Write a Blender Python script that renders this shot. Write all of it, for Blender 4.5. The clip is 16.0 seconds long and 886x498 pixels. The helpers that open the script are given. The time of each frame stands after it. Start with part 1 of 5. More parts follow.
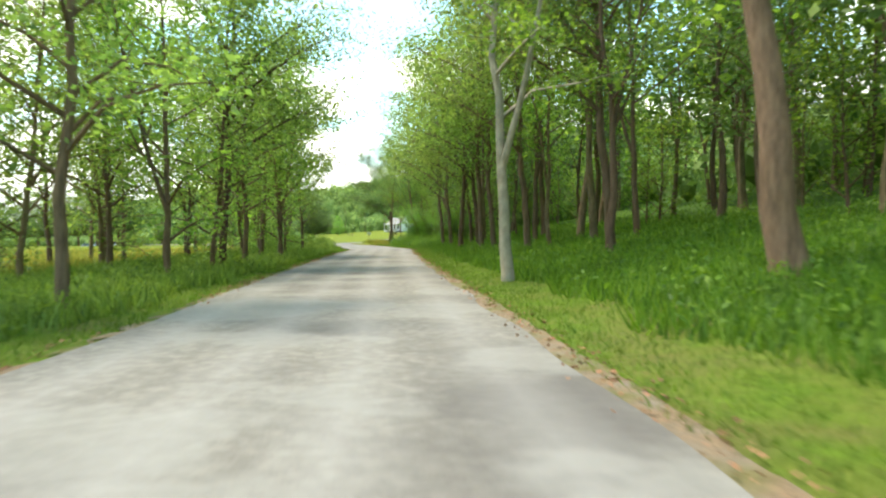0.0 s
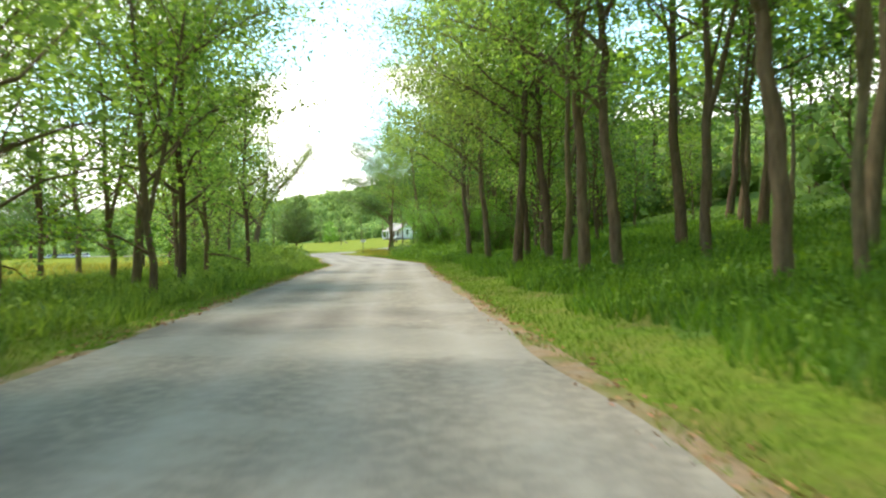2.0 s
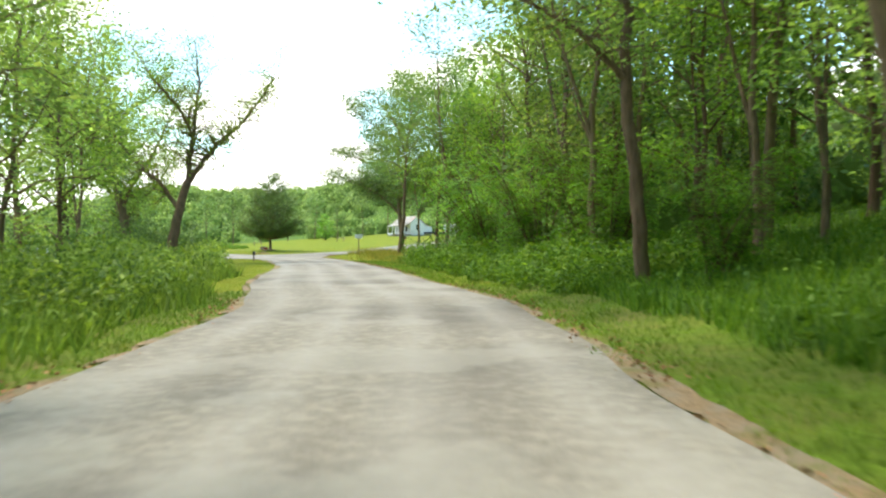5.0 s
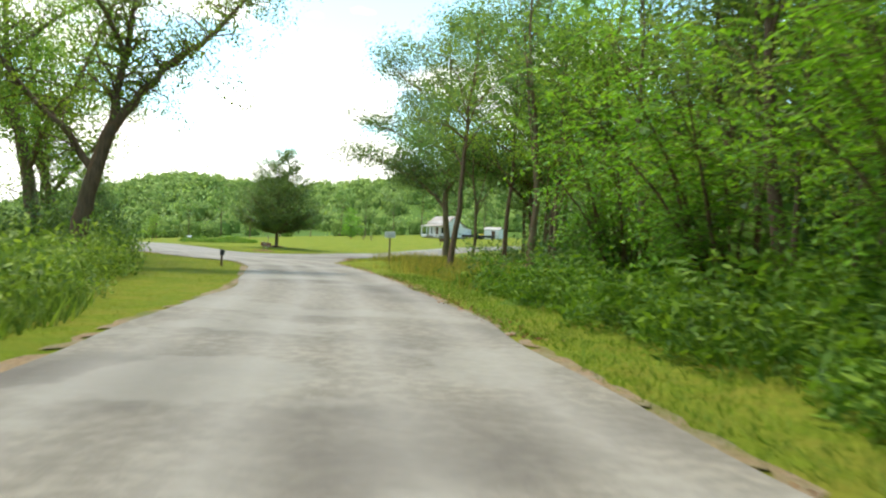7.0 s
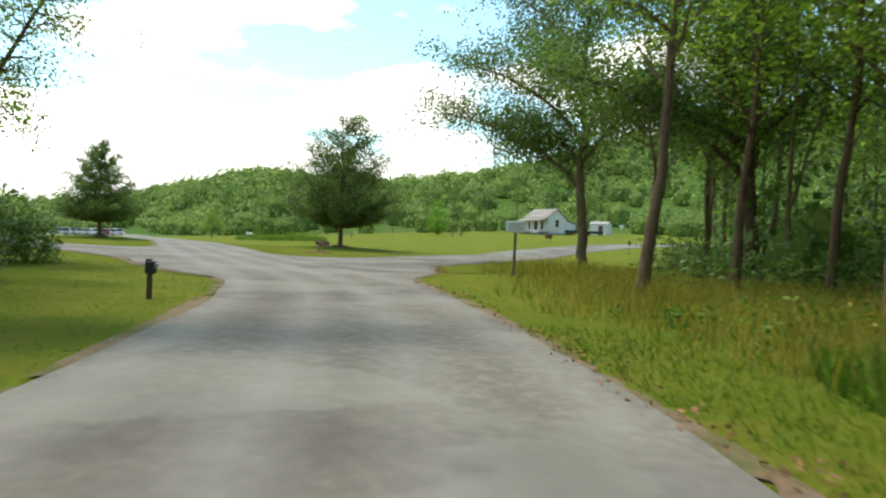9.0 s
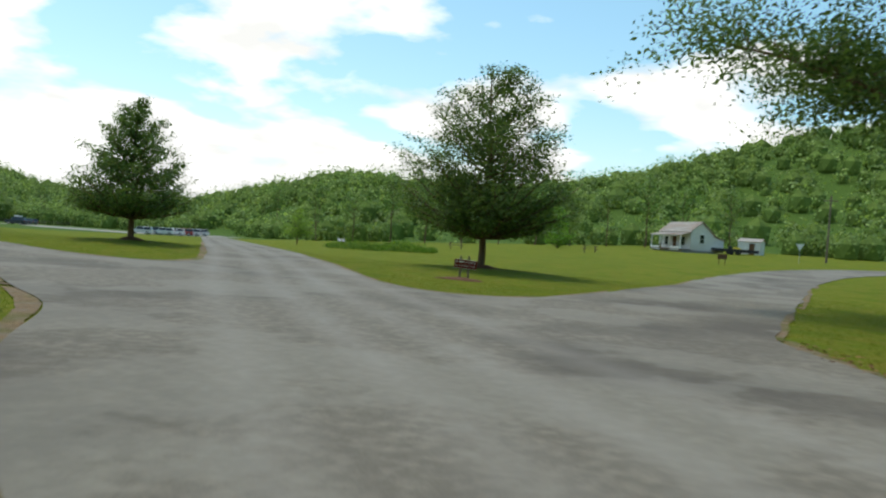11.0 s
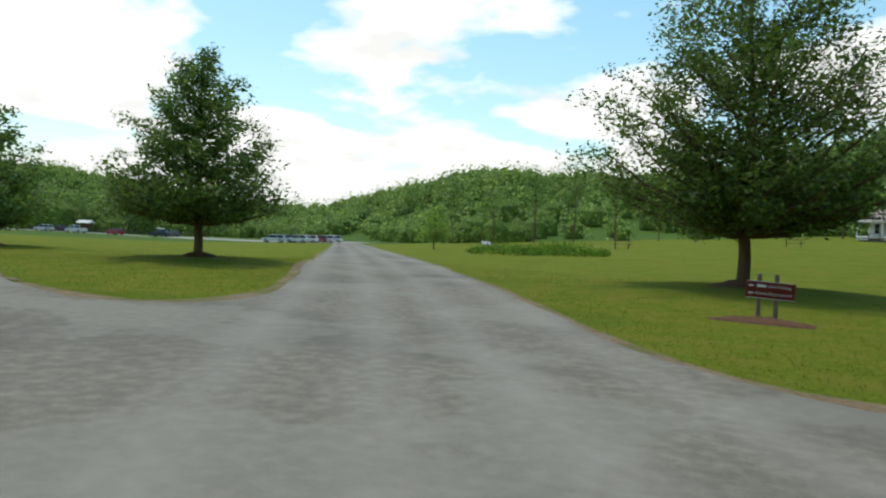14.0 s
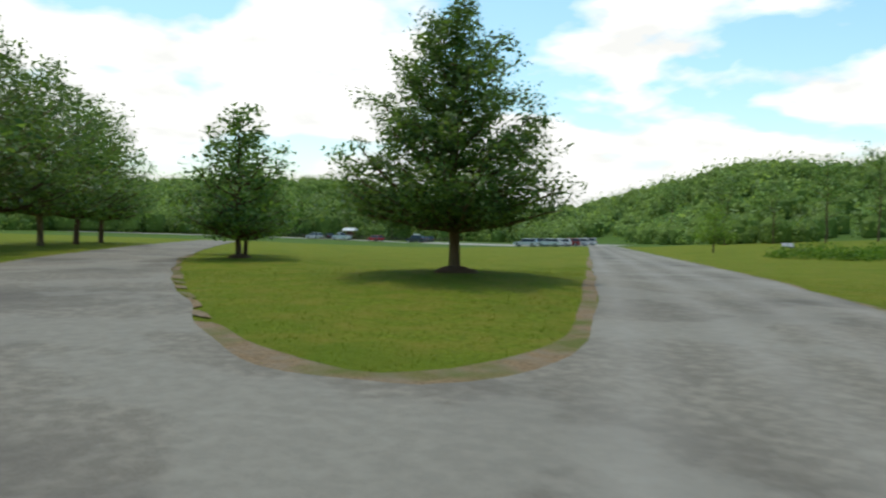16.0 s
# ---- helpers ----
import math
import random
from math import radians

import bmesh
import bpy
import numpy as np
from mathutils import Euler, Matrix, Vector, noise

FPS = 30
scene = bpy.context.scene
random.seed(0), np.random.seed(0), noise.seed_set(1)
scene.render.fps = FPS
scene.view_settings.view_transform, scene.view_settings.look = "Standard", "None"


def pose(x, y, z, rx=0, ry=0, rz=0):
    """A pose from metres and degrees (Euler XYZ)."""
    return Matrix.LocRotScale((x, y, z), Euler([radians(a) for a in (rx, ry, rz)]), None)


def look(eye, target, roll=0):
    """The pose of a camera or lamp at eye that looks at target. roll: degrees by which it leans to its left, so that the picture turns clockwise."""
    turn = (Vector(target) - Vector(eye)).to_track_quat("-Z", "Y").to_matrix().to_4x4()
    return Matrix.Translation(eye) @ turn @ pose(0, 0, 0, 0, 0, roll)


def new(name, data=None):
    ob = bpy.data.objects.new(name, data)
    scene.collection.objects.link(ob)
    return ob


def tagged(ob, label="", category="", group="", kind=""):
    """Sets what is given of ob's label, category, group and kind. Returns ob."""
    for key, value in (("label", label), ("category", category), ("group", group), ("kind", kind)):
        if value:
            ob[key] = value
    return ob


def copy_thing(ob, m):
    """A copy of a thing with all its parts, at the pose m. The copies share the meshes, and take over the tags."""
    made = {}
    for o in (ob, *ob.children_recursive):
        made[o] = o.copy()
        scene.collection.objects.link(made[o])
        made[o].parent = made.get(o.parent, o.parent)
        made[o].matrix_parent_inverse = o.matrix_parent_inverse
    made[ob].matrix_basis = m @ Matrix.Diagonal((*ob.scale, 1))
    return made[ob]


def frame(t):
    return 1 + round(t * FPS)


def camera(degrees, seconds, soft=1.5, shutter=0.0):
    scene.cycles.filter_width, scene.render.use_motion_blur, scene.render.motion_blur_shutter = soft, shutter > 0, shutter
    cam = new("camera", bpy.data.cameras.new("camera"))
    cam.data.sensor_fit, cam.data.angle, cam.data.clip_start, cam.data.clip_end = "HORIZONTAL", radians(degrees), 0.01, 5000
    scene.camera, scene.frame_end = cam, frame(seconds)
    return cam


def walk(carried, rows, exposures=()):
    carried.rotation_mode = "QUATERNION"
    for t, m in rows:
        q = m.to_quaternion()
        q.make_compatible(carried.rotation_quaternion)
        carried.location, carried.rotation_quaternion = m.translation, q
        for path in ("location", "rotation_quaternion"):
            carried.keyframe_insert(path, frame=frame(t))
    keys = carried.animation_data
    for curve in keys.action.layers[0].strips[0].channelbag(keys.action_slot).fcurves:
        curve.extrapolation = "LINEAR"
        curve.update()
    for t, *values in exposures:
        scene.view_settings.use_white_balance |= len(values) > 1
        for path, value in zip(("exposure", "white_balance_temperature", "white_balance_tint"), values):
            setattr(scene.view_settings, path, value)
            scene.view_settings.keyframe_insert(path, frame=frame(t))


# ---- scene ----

# ======== camera and walk ========
cam = camera(60.4, 16.0, soft=2.2, shutter=0.3)
# seconds, eye x y z, yaw to the left, pitch up, roll
PATH = [
    (0.0, 28.31, 28.04, 1.396, 11.01, -1.08, -0.51),
    (0.5, 26.68, 33.84, 1.410, 11.09, -0.97, -1.31),
    (1.0, 25.13, 39.53, 1.399, 11.14, -0.81, -1.41),
    (1.5, 23.52, 45.52, 1.400, 11.09, -0.64, -1.39),
    (2.0, 21.84, 51.58, 1.399, 10.88, -0.52, -0.87),
    (2.5, 20.27, 57.33, 1.401, 10.64, -0.72, -0.99),
    (3.0, 18.78, 62.88, 1.405, 10.55, -0.84, -0.70),
    (3.5, 17.32, 68.21, 1.406, 10.47, -0.81, -0.13),
    (4.0, 15.85, 73.38, 1.399, 10.76, -0.93, -0.29),
    (4.2, 15.31, 75.37, 1.391, 10.93, -0.92, -0.61),
    (6.3, 8.91, 96.01, 1.412, 12.56, -0.32, 1.20),
    (6.5, 8.37, 97.74, 1.410, 12.77, -0.42, 1.54),
    (7.0, 6.89, 102.14, 1.412, 13.36, -0.48, 2.72),
    (7.5, 5.27, 106.71, 1.424, 14.38, -0.69, 2.83),
    (8.0, 3.58, 111.36, 1.422, 15.76, -0.94, 2.54),
    (8.5, 1.80, 115.80, 1.392, 17.56, -1.02, 2.69),
    (9.0, 0.11, 119.85, 1.362, 19.72, -1.02, 2.49),
    (9.2, -0.44, 121.28, 1.359, 20.60, -1.02, 2.39),
    (11.3, -11.67, 136.52, 1.400, 26.85, -0.70, 4.12),
    (11.5, -12.04, 137.16, 1.412, 27.38, -0.99, 3.71),
    (12.0, -13.41, 139.36, 1.413, 29.33, -0.95, 3.54),
    (12.5, -15.11, 141.50, 1.415, 31.32, -1.03, 3.47),
    (13.0, -16.52, 143.07, 1.409, 33.46, -1.20, 2.89),
    (13.5, -17.59, 144.34, 1.399, 35.38, -1.14, 2.61),
    (14.0, -18.57, 145.44, 1.392, 36.17, -1.32, 2.35),
    (14.5, -19.43, 146.38, 1.389, 37.50, -1.41, 1.99),
    (15.0, -20.85, 147.63, 1.383, 41.33, -1.39, 1.83),
    (15.5, -22.74, 148.77, 1.363, 47.58, -1.41, 1.41),
    (16.0, -24.20, 149.44, 1.376, 54.63, -1.68, 1.09),
]
EXPOSURES = [(0.0, 0.85, 6900, 9), (1.5, 0.85, 6900, 9), (4.2, 0.85, 6900, 9), (7.0, 0.5, 6900, 9), (9.2, -0.1, 6900, 9), (11.3, -0.68, 6600, 7), (16.0, -0.68, 6600, 7)]
walk(cam, [(t, pose(x, y, z, 90 + pitch, 0, yaw) @ pose(0, 0, 0, 0, 0, roll)) for t, x, y, z, yaw, pitch, roll in PATH], EXPOSURES)

# ======== world, sun ========
SUN_ELEV, SUN_AZ = 71.0, 76.0     # azimuth to the left of +y
world = bpy.data.worlds.new("sky_world")
scene.world = world
world.use_nodes = True
wt = world.node_tree
wt.nodes.clear()


def wnode(kind, **kw):
    n = wt.nodes.new(kind)
    for k, v in kw.items():
        if k in n.inputs:
            n.inputs[k].default_value = v
    return n


sky = wnode("ShaderNodeTexSky")
sky.sky_type, sky.sun_disc = "NISHITA", False
sky.sun_elevation, sky.sun_rotation = radians(SUN_ELEV), radians(-SUN_AZ)
sky.air_density, sky.dust_density, sky.ozone_density = 1.0, 1.2, 1.0
coord = wnode("ShaderNodeTexCoord")
sep = wnode("ShaderNodeSeparateXYZ")
wt.links.new(coord.outputs["Generated"], sep.inputs[0])
# clouds on a flat layer: direction divided by height
zc = wnode("ShaderNodeMath"); zc.operation = "MAXIMUM"; zc.inputs[1].default_value = 0.0
wt.links.new(sep.outputs[2], zc.inputs[0])
za = wnode("ShaderNodeMath"); za.operation = "ADD"; za.inputs[1].default_value = 0.22
wt.links.new(zc.outputs[0], za.inputs[0])
dv = wnode("ShaderNodeVectorMath"); dv.operation = "DIVIDE"
cmb = wnode("ShaderNodeCombineXYZ")
for i in range(3):
    wt.links.new(za.outputs[0], cmb.inputs[i])
wt.links.new(coord.outputs["Generated"], dv.inputs[0])
wt.links.new(cmb.outputs[0], dv.inputs[1])
cn = wnode("ShaderNodeTexNoise", Scale=1.7, Detail=7.0, Roughness=0.5, Distortion=0.1)
wt.links.new(dv.outputs[0], cn.inputs["Vector"])
cover = wnode("ShaderNodeMapRange")          # thicker towards the horizon
cover.inputs[1].default_value, cover.inputs[2].default_value = 0.0, 0.5
cover.inputs[3].default_value, cover.inputs[4].default_value = 0.22, -0.12
wt.links.new(sep.outputs[2], cover.inputs[0])
ad = wnode("ShaderNodeMath"); ad.operation = "ADD"
wt.links.new(cn.outputs["Fac"], ad.inputs[0])
wt.links.new(cover.outputs[0], ad.inputs[1])
ramp = wnode("ShaderNodeMapRange")
ramp.inputs[1].default_value, ramp.inputs[2].default_value = 0.55, 0.63
wt.links.new(ad.outputs[0], ramp.inputs[0])
inner = wnode("ShaderNodeTexNoise", Scale=4.0, Detail=4.0)
wt.links.new(dv.outputs[0], inner.inputs["Vector"])
cr = wnode("ShaderNodeMapRange")
cr.inputs[1].default_value, cr.inputs[2].default_value = 0.35, 0.65
cr.inputs[3].default_value, cr.inputs[4].default_value = 11.0, 15.0
wt.links.new(inner.outputs["Fac"], cr.inputs[0])
cc = wnode("ShaderNodeCombineColor")
for i in range(3):
    wt.links.new(cr.outputs[0], cc.inputs[i])
mixc = wnode("ShaderNodeMix"); mixc.data_type = "RGBA"
wt.links.new(ramp.outputs[0], mixc.inputs[0])
tint = wnode("ShaderNodeHueSaturation", Saturation=1.12, Value=2.2)
tint.inputs["Hue"].default_value = 0.475
wt.links.new(sky.outputs[0], tint.inputs["Color"])
wt.links.new(tint.outputs[0], mixc.inputs[6])
wt.links.new(cc.outputs[0], mixc.inputs[7])
bg = wnode("ShaderNodeBackground", Strength=0.14)
wt.links.new(mixc.outputs[2], bg.inputs[0])
wo = wnode("ShaderNodeOutputWorld")
wt.links.new(bg.outputs[0], wo.inputs[0])

sun_to = Vector((-math.sin(radians(SUN_AZ)) * math.cos(radians(SUN_ELEV)), math.cos(radians(SUN_AZ)) * math.cos(radians(SUN_ELEV)), math.sin(radians(SUN_ELEV))))
sun = new("sun", bpy.data.lights.new("sun", "SUN"))
sun.data.energy, sun.data.angle, sun.data.color = 2.6, radians(5.0), (1.0, 0.95, 0.86)
sun.matrix_world = look(sun_to * 100, (0, 0, 0))

# ======== materials ========
MATS = {}


def mat(name, base, rough=0.7, metal=0.0, var=0.25, scale=6.0, bump=0.2, bump_scale=30.0, second=None, spec=0.3, island=0.0, translucent=0.0, per_object=0.0, stretch=None, coat=0.0, patch=None, cut=None):
    """Principled surface with variation at two scales; second: colour of larger stains; patch: (colour, scale, amount), soft; cut: the same with a clear outline."""
    if name in MATS:
        return MATS[name]
    m = bpy.data.materials.new(name)
    m.use_nodes = True
    nt = m.node_tree
    p = nt.nodes["Principled BSDF"]
    out = nt.nodes["Material Output"]
    p.inputs["Roughness"].default_value, p.inputs["Metallic"].default_value = rough, metal
    p.inputs["Specular IOR Level"].default_value = spec
    p.inputs["Coat Weight"].default_value = coat
    tc = nt.nodes.new("ShaderNodeTexCoord")
    vec = tc.outputs["Object"]
    if stretch:
        mp = nt.nodes.new("ShaderNodeMapping")
        mp.inputs["Scale"].default_value = stretch
        nt.links.new(vec, mp.inputs[0])
        vec = mp.outputs[0]

    def noise_node(sc, det=6.0, rough_=0.6):
        n = nt.nodes.new("ShaderNodeTexNoise")
        n.inputs["Scale"].default_value, n.inputs["Detail"].default_value, n.inputs["Roughness"].default_value = sc, det, rough_
        nt.links.new(vec, n.inputs["Vector"])
        return n

    def blend(fac, a, b, kind="MIX"):
        x = nt.nodes.new("ShaderNodeMix")
        x.data_type, x.blend_type = "RGBA", kind
        for s, v in ((x.inputs[0], fac), (x.inputs[6], a), (x.inputs[7], b)):
            if isinstance(v, (int, float)):
                s.default_value = v
            elif isinstance(v, tuple):
                s.default_value = (*v, 1.0)
            else:
                nt.links.new(v, s)
        return x.outputs[2]

    def ranged(sock, a, b, c=0.0, d=1.0):
        r = nt.nodes.new("ShaderNodeMapRange")
        for i, v in enumerate((a, b, c, d), 1):
            r.inputs[i].default_value = v
        nt.links.new(sock, r.inputs[0])
        return r.outputs[0]

    dark = tuple(c * (1 - var) for c in base)
    light = tuple(min(1.0, c * (1 + var)) for c in base)
    fine = noise_node(scale)
    col = blend(ranged(fine.outputs["Fac"], 0.3, 0.7), dark, light)
    if second:
        big = noise_node(scale * 0.13, 4.0)
        col = blend(ranged(big.outputs["Fac"], 0.42, 0.68), col, second)
    if patch:
        pn = noise_node(patch[1], 3.0)
        col = blend(ranged(pn.outputs["Fac"], 0.48, 0.66, 0.0, patch[2]), col, patch[0])
    if cut:
        cn_ = noise_node(cut[1], 7.0, 0.55)
        col = blend(ranged(cn_.outputs["Fac"], 0.52, 0.56, 0.0, cut[2]), col, cut[0])
    if island:
        g = nt.nodes.new("ShaderNodeNewGeometry")
        hsv = nt.nodes.new("ShaderNodeHueSaturation")
        nt.links.new(ranged(g.outputs["Random Per Island"], 0, 1, 1 - island, 1 + island), hsv.inputs["Value"])
        nt.links.new(ranged(g.outputs["Random Per Island"], 0, 1, 0.5 + 0.03 * island, 0.5 - 0.05 * island), hsv.inputs["Hue"])
        nt.links.new(col, hsv.inputs["Color"])
        col = hsv.outputs[0]
    if per_object:
        oi = nt.nodes.new("ShaderNodeObjectInfo")
        hs = nt.nodes.new("ShaderNodeHueSaturation")
        nt.links.new(ranged(oi.outputs["Random"], 0, 1, 1 - per_object, 1 + per_object), hs.inputs["Value"])
        nt.links.new(ranged(oi.outputs["Random"], 0, 1, 0.5 - 0.06 * per_object, 0.5 + 0.06 * per_object), hs.inputs["Hue"])
        nt.links.new(col, hs.inputs["Color"])
        col = hs.outputs[0]
    nt.links.new(col, p.inputs["Base Color"])
    if bump:
        bn = noise_node(bump_scale, 5.0)
        b = nt.nodes.new("ShaderNodeBump")
        b.inputs["Strength"].default_value, b.inputs["Distance"].default_value = bump, 0.03
        nt.links.new(bn.outputs["Fac"], b.inputs["Height"])
        nt.links.new(b.outputs[0], p.inputs["Normal"])
    if translucent:
        tr = nt.nodes.new("ShaderNodeBsdfTranslucent")
        warm = blend(1.0, col, (1.35, 1.45, 0.7), "MULTIPLY")
        nt.links.new(warm, tr.inputs["Color"])
        mx = nt.nodes.new("ShaderNodeMixShader")
        mx.inputs[0].default_value = translucent
        nt.links.new(p.outputs[0], mx.inputs[1])
        nt.links.new(tr.outputs[0], mx.inputs[2])
        nt.links.new(mx.outputs[0], out.inputs["Surface"])
    MATS[name] = m
    return m


M_GRASS = mat("mown_grass", (0.142, 0.182, 0.016), 0.95, var=0.35, scale=9.0, bump=0.9, bump_scale=60.0, second=(0.205, 0.19, 0.028), spec=0.05, patch=((0.10, 0.15, 0.012), 0.35, 0.6))
M_ROAD = mat("worn_asphalt", (0.198, 0.177, 0.142), 0.92, var=0.16, scale=45.0, bump=0.35, bump_scale=140.0, second=(0.275, 0.25, 0.2), spec=0.12, patch=((0.125, 0.112, 0.095), 0.2, 0.8), cut=((0.30, 0.282, 0.235), 0.3, 0.45))
def wheel_wear(m):
    """Paler, polished wheel paths along the road, broken up by noise."""
    nt = m.node_tree
    p = nt.nodes["Principled BSDF"]
    was = p.inputs["Base Color"].links[0].from_socket
    at = nt.nodes.new("ShaderNodeAttribute")
    at.attribute_name = "across"

    def calc(op, a, b_=None):
        n = nt.nodes.new("ShaderNodeMath")
        n.operation = op
        nt.links.new(a, n.inputs[0])
        if isinstance(b_, float):
            n.inputs[1].default_value = b_
        elif b_ is not None:
            nt.links.new(b_, n.inputs[1])
        return n.outputs[0]

    side = calc("ABSOLUTE", calc("SUBTRACT", calc("ABSOLUTE", calc("ABSOLUTE", at.outputs["Fac"]), None), 1.35))
    near = calc("ABSOLUTE", calc("SUBTRACT", side, 0.72))
    lane = nt.nodes.new("ShaderNodeMapRange")
    lane.inputs[1].default_value, lane.inputs[2].default_value, lane.inputs[3].default_value, lane.inputs[4].default_value = 0.0, 0.55, 0.7, 0.0
    nt.links.new(near, lane.inputs[0])
    tc = nt.nodes.new("ShaderNodeTexCoord")
    nz = nt.nodes.new("ShaderNodeTexNoise")
    nz.inputs["Scale"].default_value, nz.inputs["Detail"].default_value = 0.5, 6.0
    nt.links.new(tc.outputs["Object"], nz.inputs["Vector"])
    fac = calc("MULTIPLY", lane.outputs[0], nz.outputs["Fac"])
    mx = nt.nodes.new("ShaderNodeMix")
    mx.data_type = "RGBA"
    nt.links.new(fac, mx.inputs[0])
    nt.links.new(was, mx.inputs[6])
    mx.inputs[7].default_value = (0.36, 0.335, 0.29, 1.0)
    nt.links.new(mx.outputs[2], p.inputs["Base Color"])


wheel_wear(M_ROAD)
M_DIRT = mat("leaf_litter_edge", (0.255, 0.175, 0.098), 0.95, var=0.45, scale=22.0, bump=0.9, bump_scale=50.0, second=(0.26, 0.21, 0.145), spec=0.1, patch=((0.125, 0.15, 0.03), 0.7, 0.85))
M_BARK = mat("grey_brown_bark", (0.165, 0.105, 0.062), 0.92, var=0.4, scale=9.0, bump=1.0, bump_scale=16.0, stretch=(1.0, 1.0, 0.22), spec=0.15, per_object=0.25, patch=((0.11, 0.12, 0.06), 1.2, 0.35))
M_PALE = mat("pale_smooth_bark", (0.39, 0.315, 0.215), 0.9, var=0.35, scale=7.0, bump=0.9, bump_scale=14.0, stretch=(1.0, 1.0, 0.5), second=(0.22, 0.22, 0.16), spec=0.15)
M_RED = mat("red_brown_bark", (0.25, 0.145, 0.085), 0.92, var=0.4, scale=9.0, bump=1.0, bump_scale=16.0, stretch=(1.0, 1.0, 0.22), spec=0.15)
M_LEAF = mat("woodland_leaf", (0.175, 0.272, 0.048), 0.5, var=0.2, scale=1.2, bump=0, island=0.5, translucent=0.58, per_object=0.25, spec=0.3)
# paler copy of the woodland leaf, sun and haze put into its colour
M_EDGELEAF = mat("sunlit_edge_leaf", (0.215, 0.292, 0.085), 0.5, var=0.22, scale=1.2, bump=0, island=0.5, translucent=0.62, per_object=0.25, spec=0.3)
M_LEAF2 = mat("maple_leaf", (0.122, 0.2, 0.052), 0.5, var=0.2, scale=1.2, bump=0, island=0.5, translucent=0.38, per_object=0.15, spec=0.35)
M_SUMAC = mat("bright_shrub_leaf", (0.15, 0.31, 0.026), 0.45, var=0.2, scale=1.5, bump=0, island=0.4, translucent=0.4, spec=0.35)
M_WEED = mat("weed_leaf", (0.102, 0.195, 0.02), 0.6, var=0.3, scale=0.8, bump=0, island=0.5, translucent=0.35, spec=0.2)
# weed leaf lightened for the field side, the bright haze put into its colour
M_HAZEWEED = mat("hazy_weed_leaf", (0.17, 0.25, 0.045), 0.6, var=0.3, scale=0.8, bump=0, island=0.5, translucent=0.35, spec=0.2)
M_MEADOW = mat("meadow_stalk", (0.31, 0.27, 0.05), 0.7, var=0.35, scale=0.5, bump=0, island=0.5, translucent=0.3, spec=0.15)
M_BLADE = mat("grass_blade", (0.128, 0.182, 0.017), 0.8, var=0.35, scale=0.25, bump=0, island=0.25, translucent=0.3, spec=0.06, second=(0.185, 0.188, 0.026))
# lighter and greyer than the near leaves: distance haze put into the colour
M_HILLLEAF = mat("hill_canopy_leaf", (0.235, 0.315, 0.1), 0.6, var=0.4, scale=0.05, bump=0, island=0.35, translucent=0.34, spec=0.2)
# colour for the crown cores, standing in for shade between the leaves
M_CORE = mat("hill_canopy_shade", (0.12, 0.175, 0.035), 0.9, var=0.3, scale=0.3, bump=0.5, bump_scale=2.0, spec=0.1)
M_DRYLEAF = mat("fallen_leaf", (0.27, 0.15, 0.07), 0.85, var=0.3, scale=2.0, bump=0, island=0.5, spec=0.15)
# verge green darkened for the trees' shade; the brown patches are bare ground
M_VERGE = mat("shaded_verge_grass", (0.105, 0.165, 0.014), 0.95, var=0.4, scale=7.0, bump=0.9, bump_scale=50.0, second=(0.15, 0.165, 0.028), spec=0.12, patch=((0.17, 0.115, 0.05), 0.5, 0.45))
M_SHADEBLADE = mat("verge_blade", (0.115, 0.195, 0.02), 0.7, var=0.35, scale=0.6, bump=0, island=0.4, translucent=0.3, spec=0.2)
M_FOREST = mat("forest_floor", (0.075, 0.13, 0.02), 0.95, var=0.4, scale=3.0, bump=0.8, bump_scale=14.0, spec=0.1)

# ======== plan: roads and the lie of the land ========
HW = 2.85
MAIN = [(47.6, -55.9), (42.3, -30.8), (36.9, -5.6), (30.7, 15.6), (24.4, 38.7), (19.2, 57.4), (13.9, 77.5), (11.5, 86.6), (8.4, 99.1), (5.2, 106.2), (2.9, 112.0), (-0.1, 119.8), (-2.5, 125.0), (-5.3, 130.6), (-9.0, 136.8), (-14.5, 142.8), (-21.6, 150.0), (-27.7, 156.7), (-33.0, 162.4), (-60.0, 190.5), (-100.0, 232.0), (-150.0, 284.0)]
WEST = [(-13.5, 143.2), (-20, 145.8), (-30, 149.0), (-40, 151.4), (-50, 154.2), (-64, 159.2), (-92, 170.2), (-150, 194)]
NORTH = [(-13.5, 143.2), (-14.2, 150), (-14.0, 165), (-13.4, 185), (-10.0, 205), (-2, 222), (14, 236), (60, 258)]


def smooth_line(pts, step=4.0):
    p = np.array(pts, float)
    ext = np.vstack([2 * p[0] - p[1], p, 2 * p[-1] - p[-2]])
    out = []
    for i in range(1, len(ext) - 2):
        a, b, c, d = ext[i - 1], ext[i], ext[i + 1], ext[i + 2]
        n = max(2, int(np.linalg.norm(c - b) / step))
        t = (np.arange(n) / n)[:, None]
        out.append(0.5 * (2 * b + (c - a) * t + (2 * a - 5 * b + 4 * c - d) * t**2 + (3 * b - a - 3 * c + d) * t**3))
    return np.vstack(out + [p[-1:]])


LINES = {k: smooth_line(v) for k, v in (("main", MAIN), ("west", WEST), ("north", NORTH))}


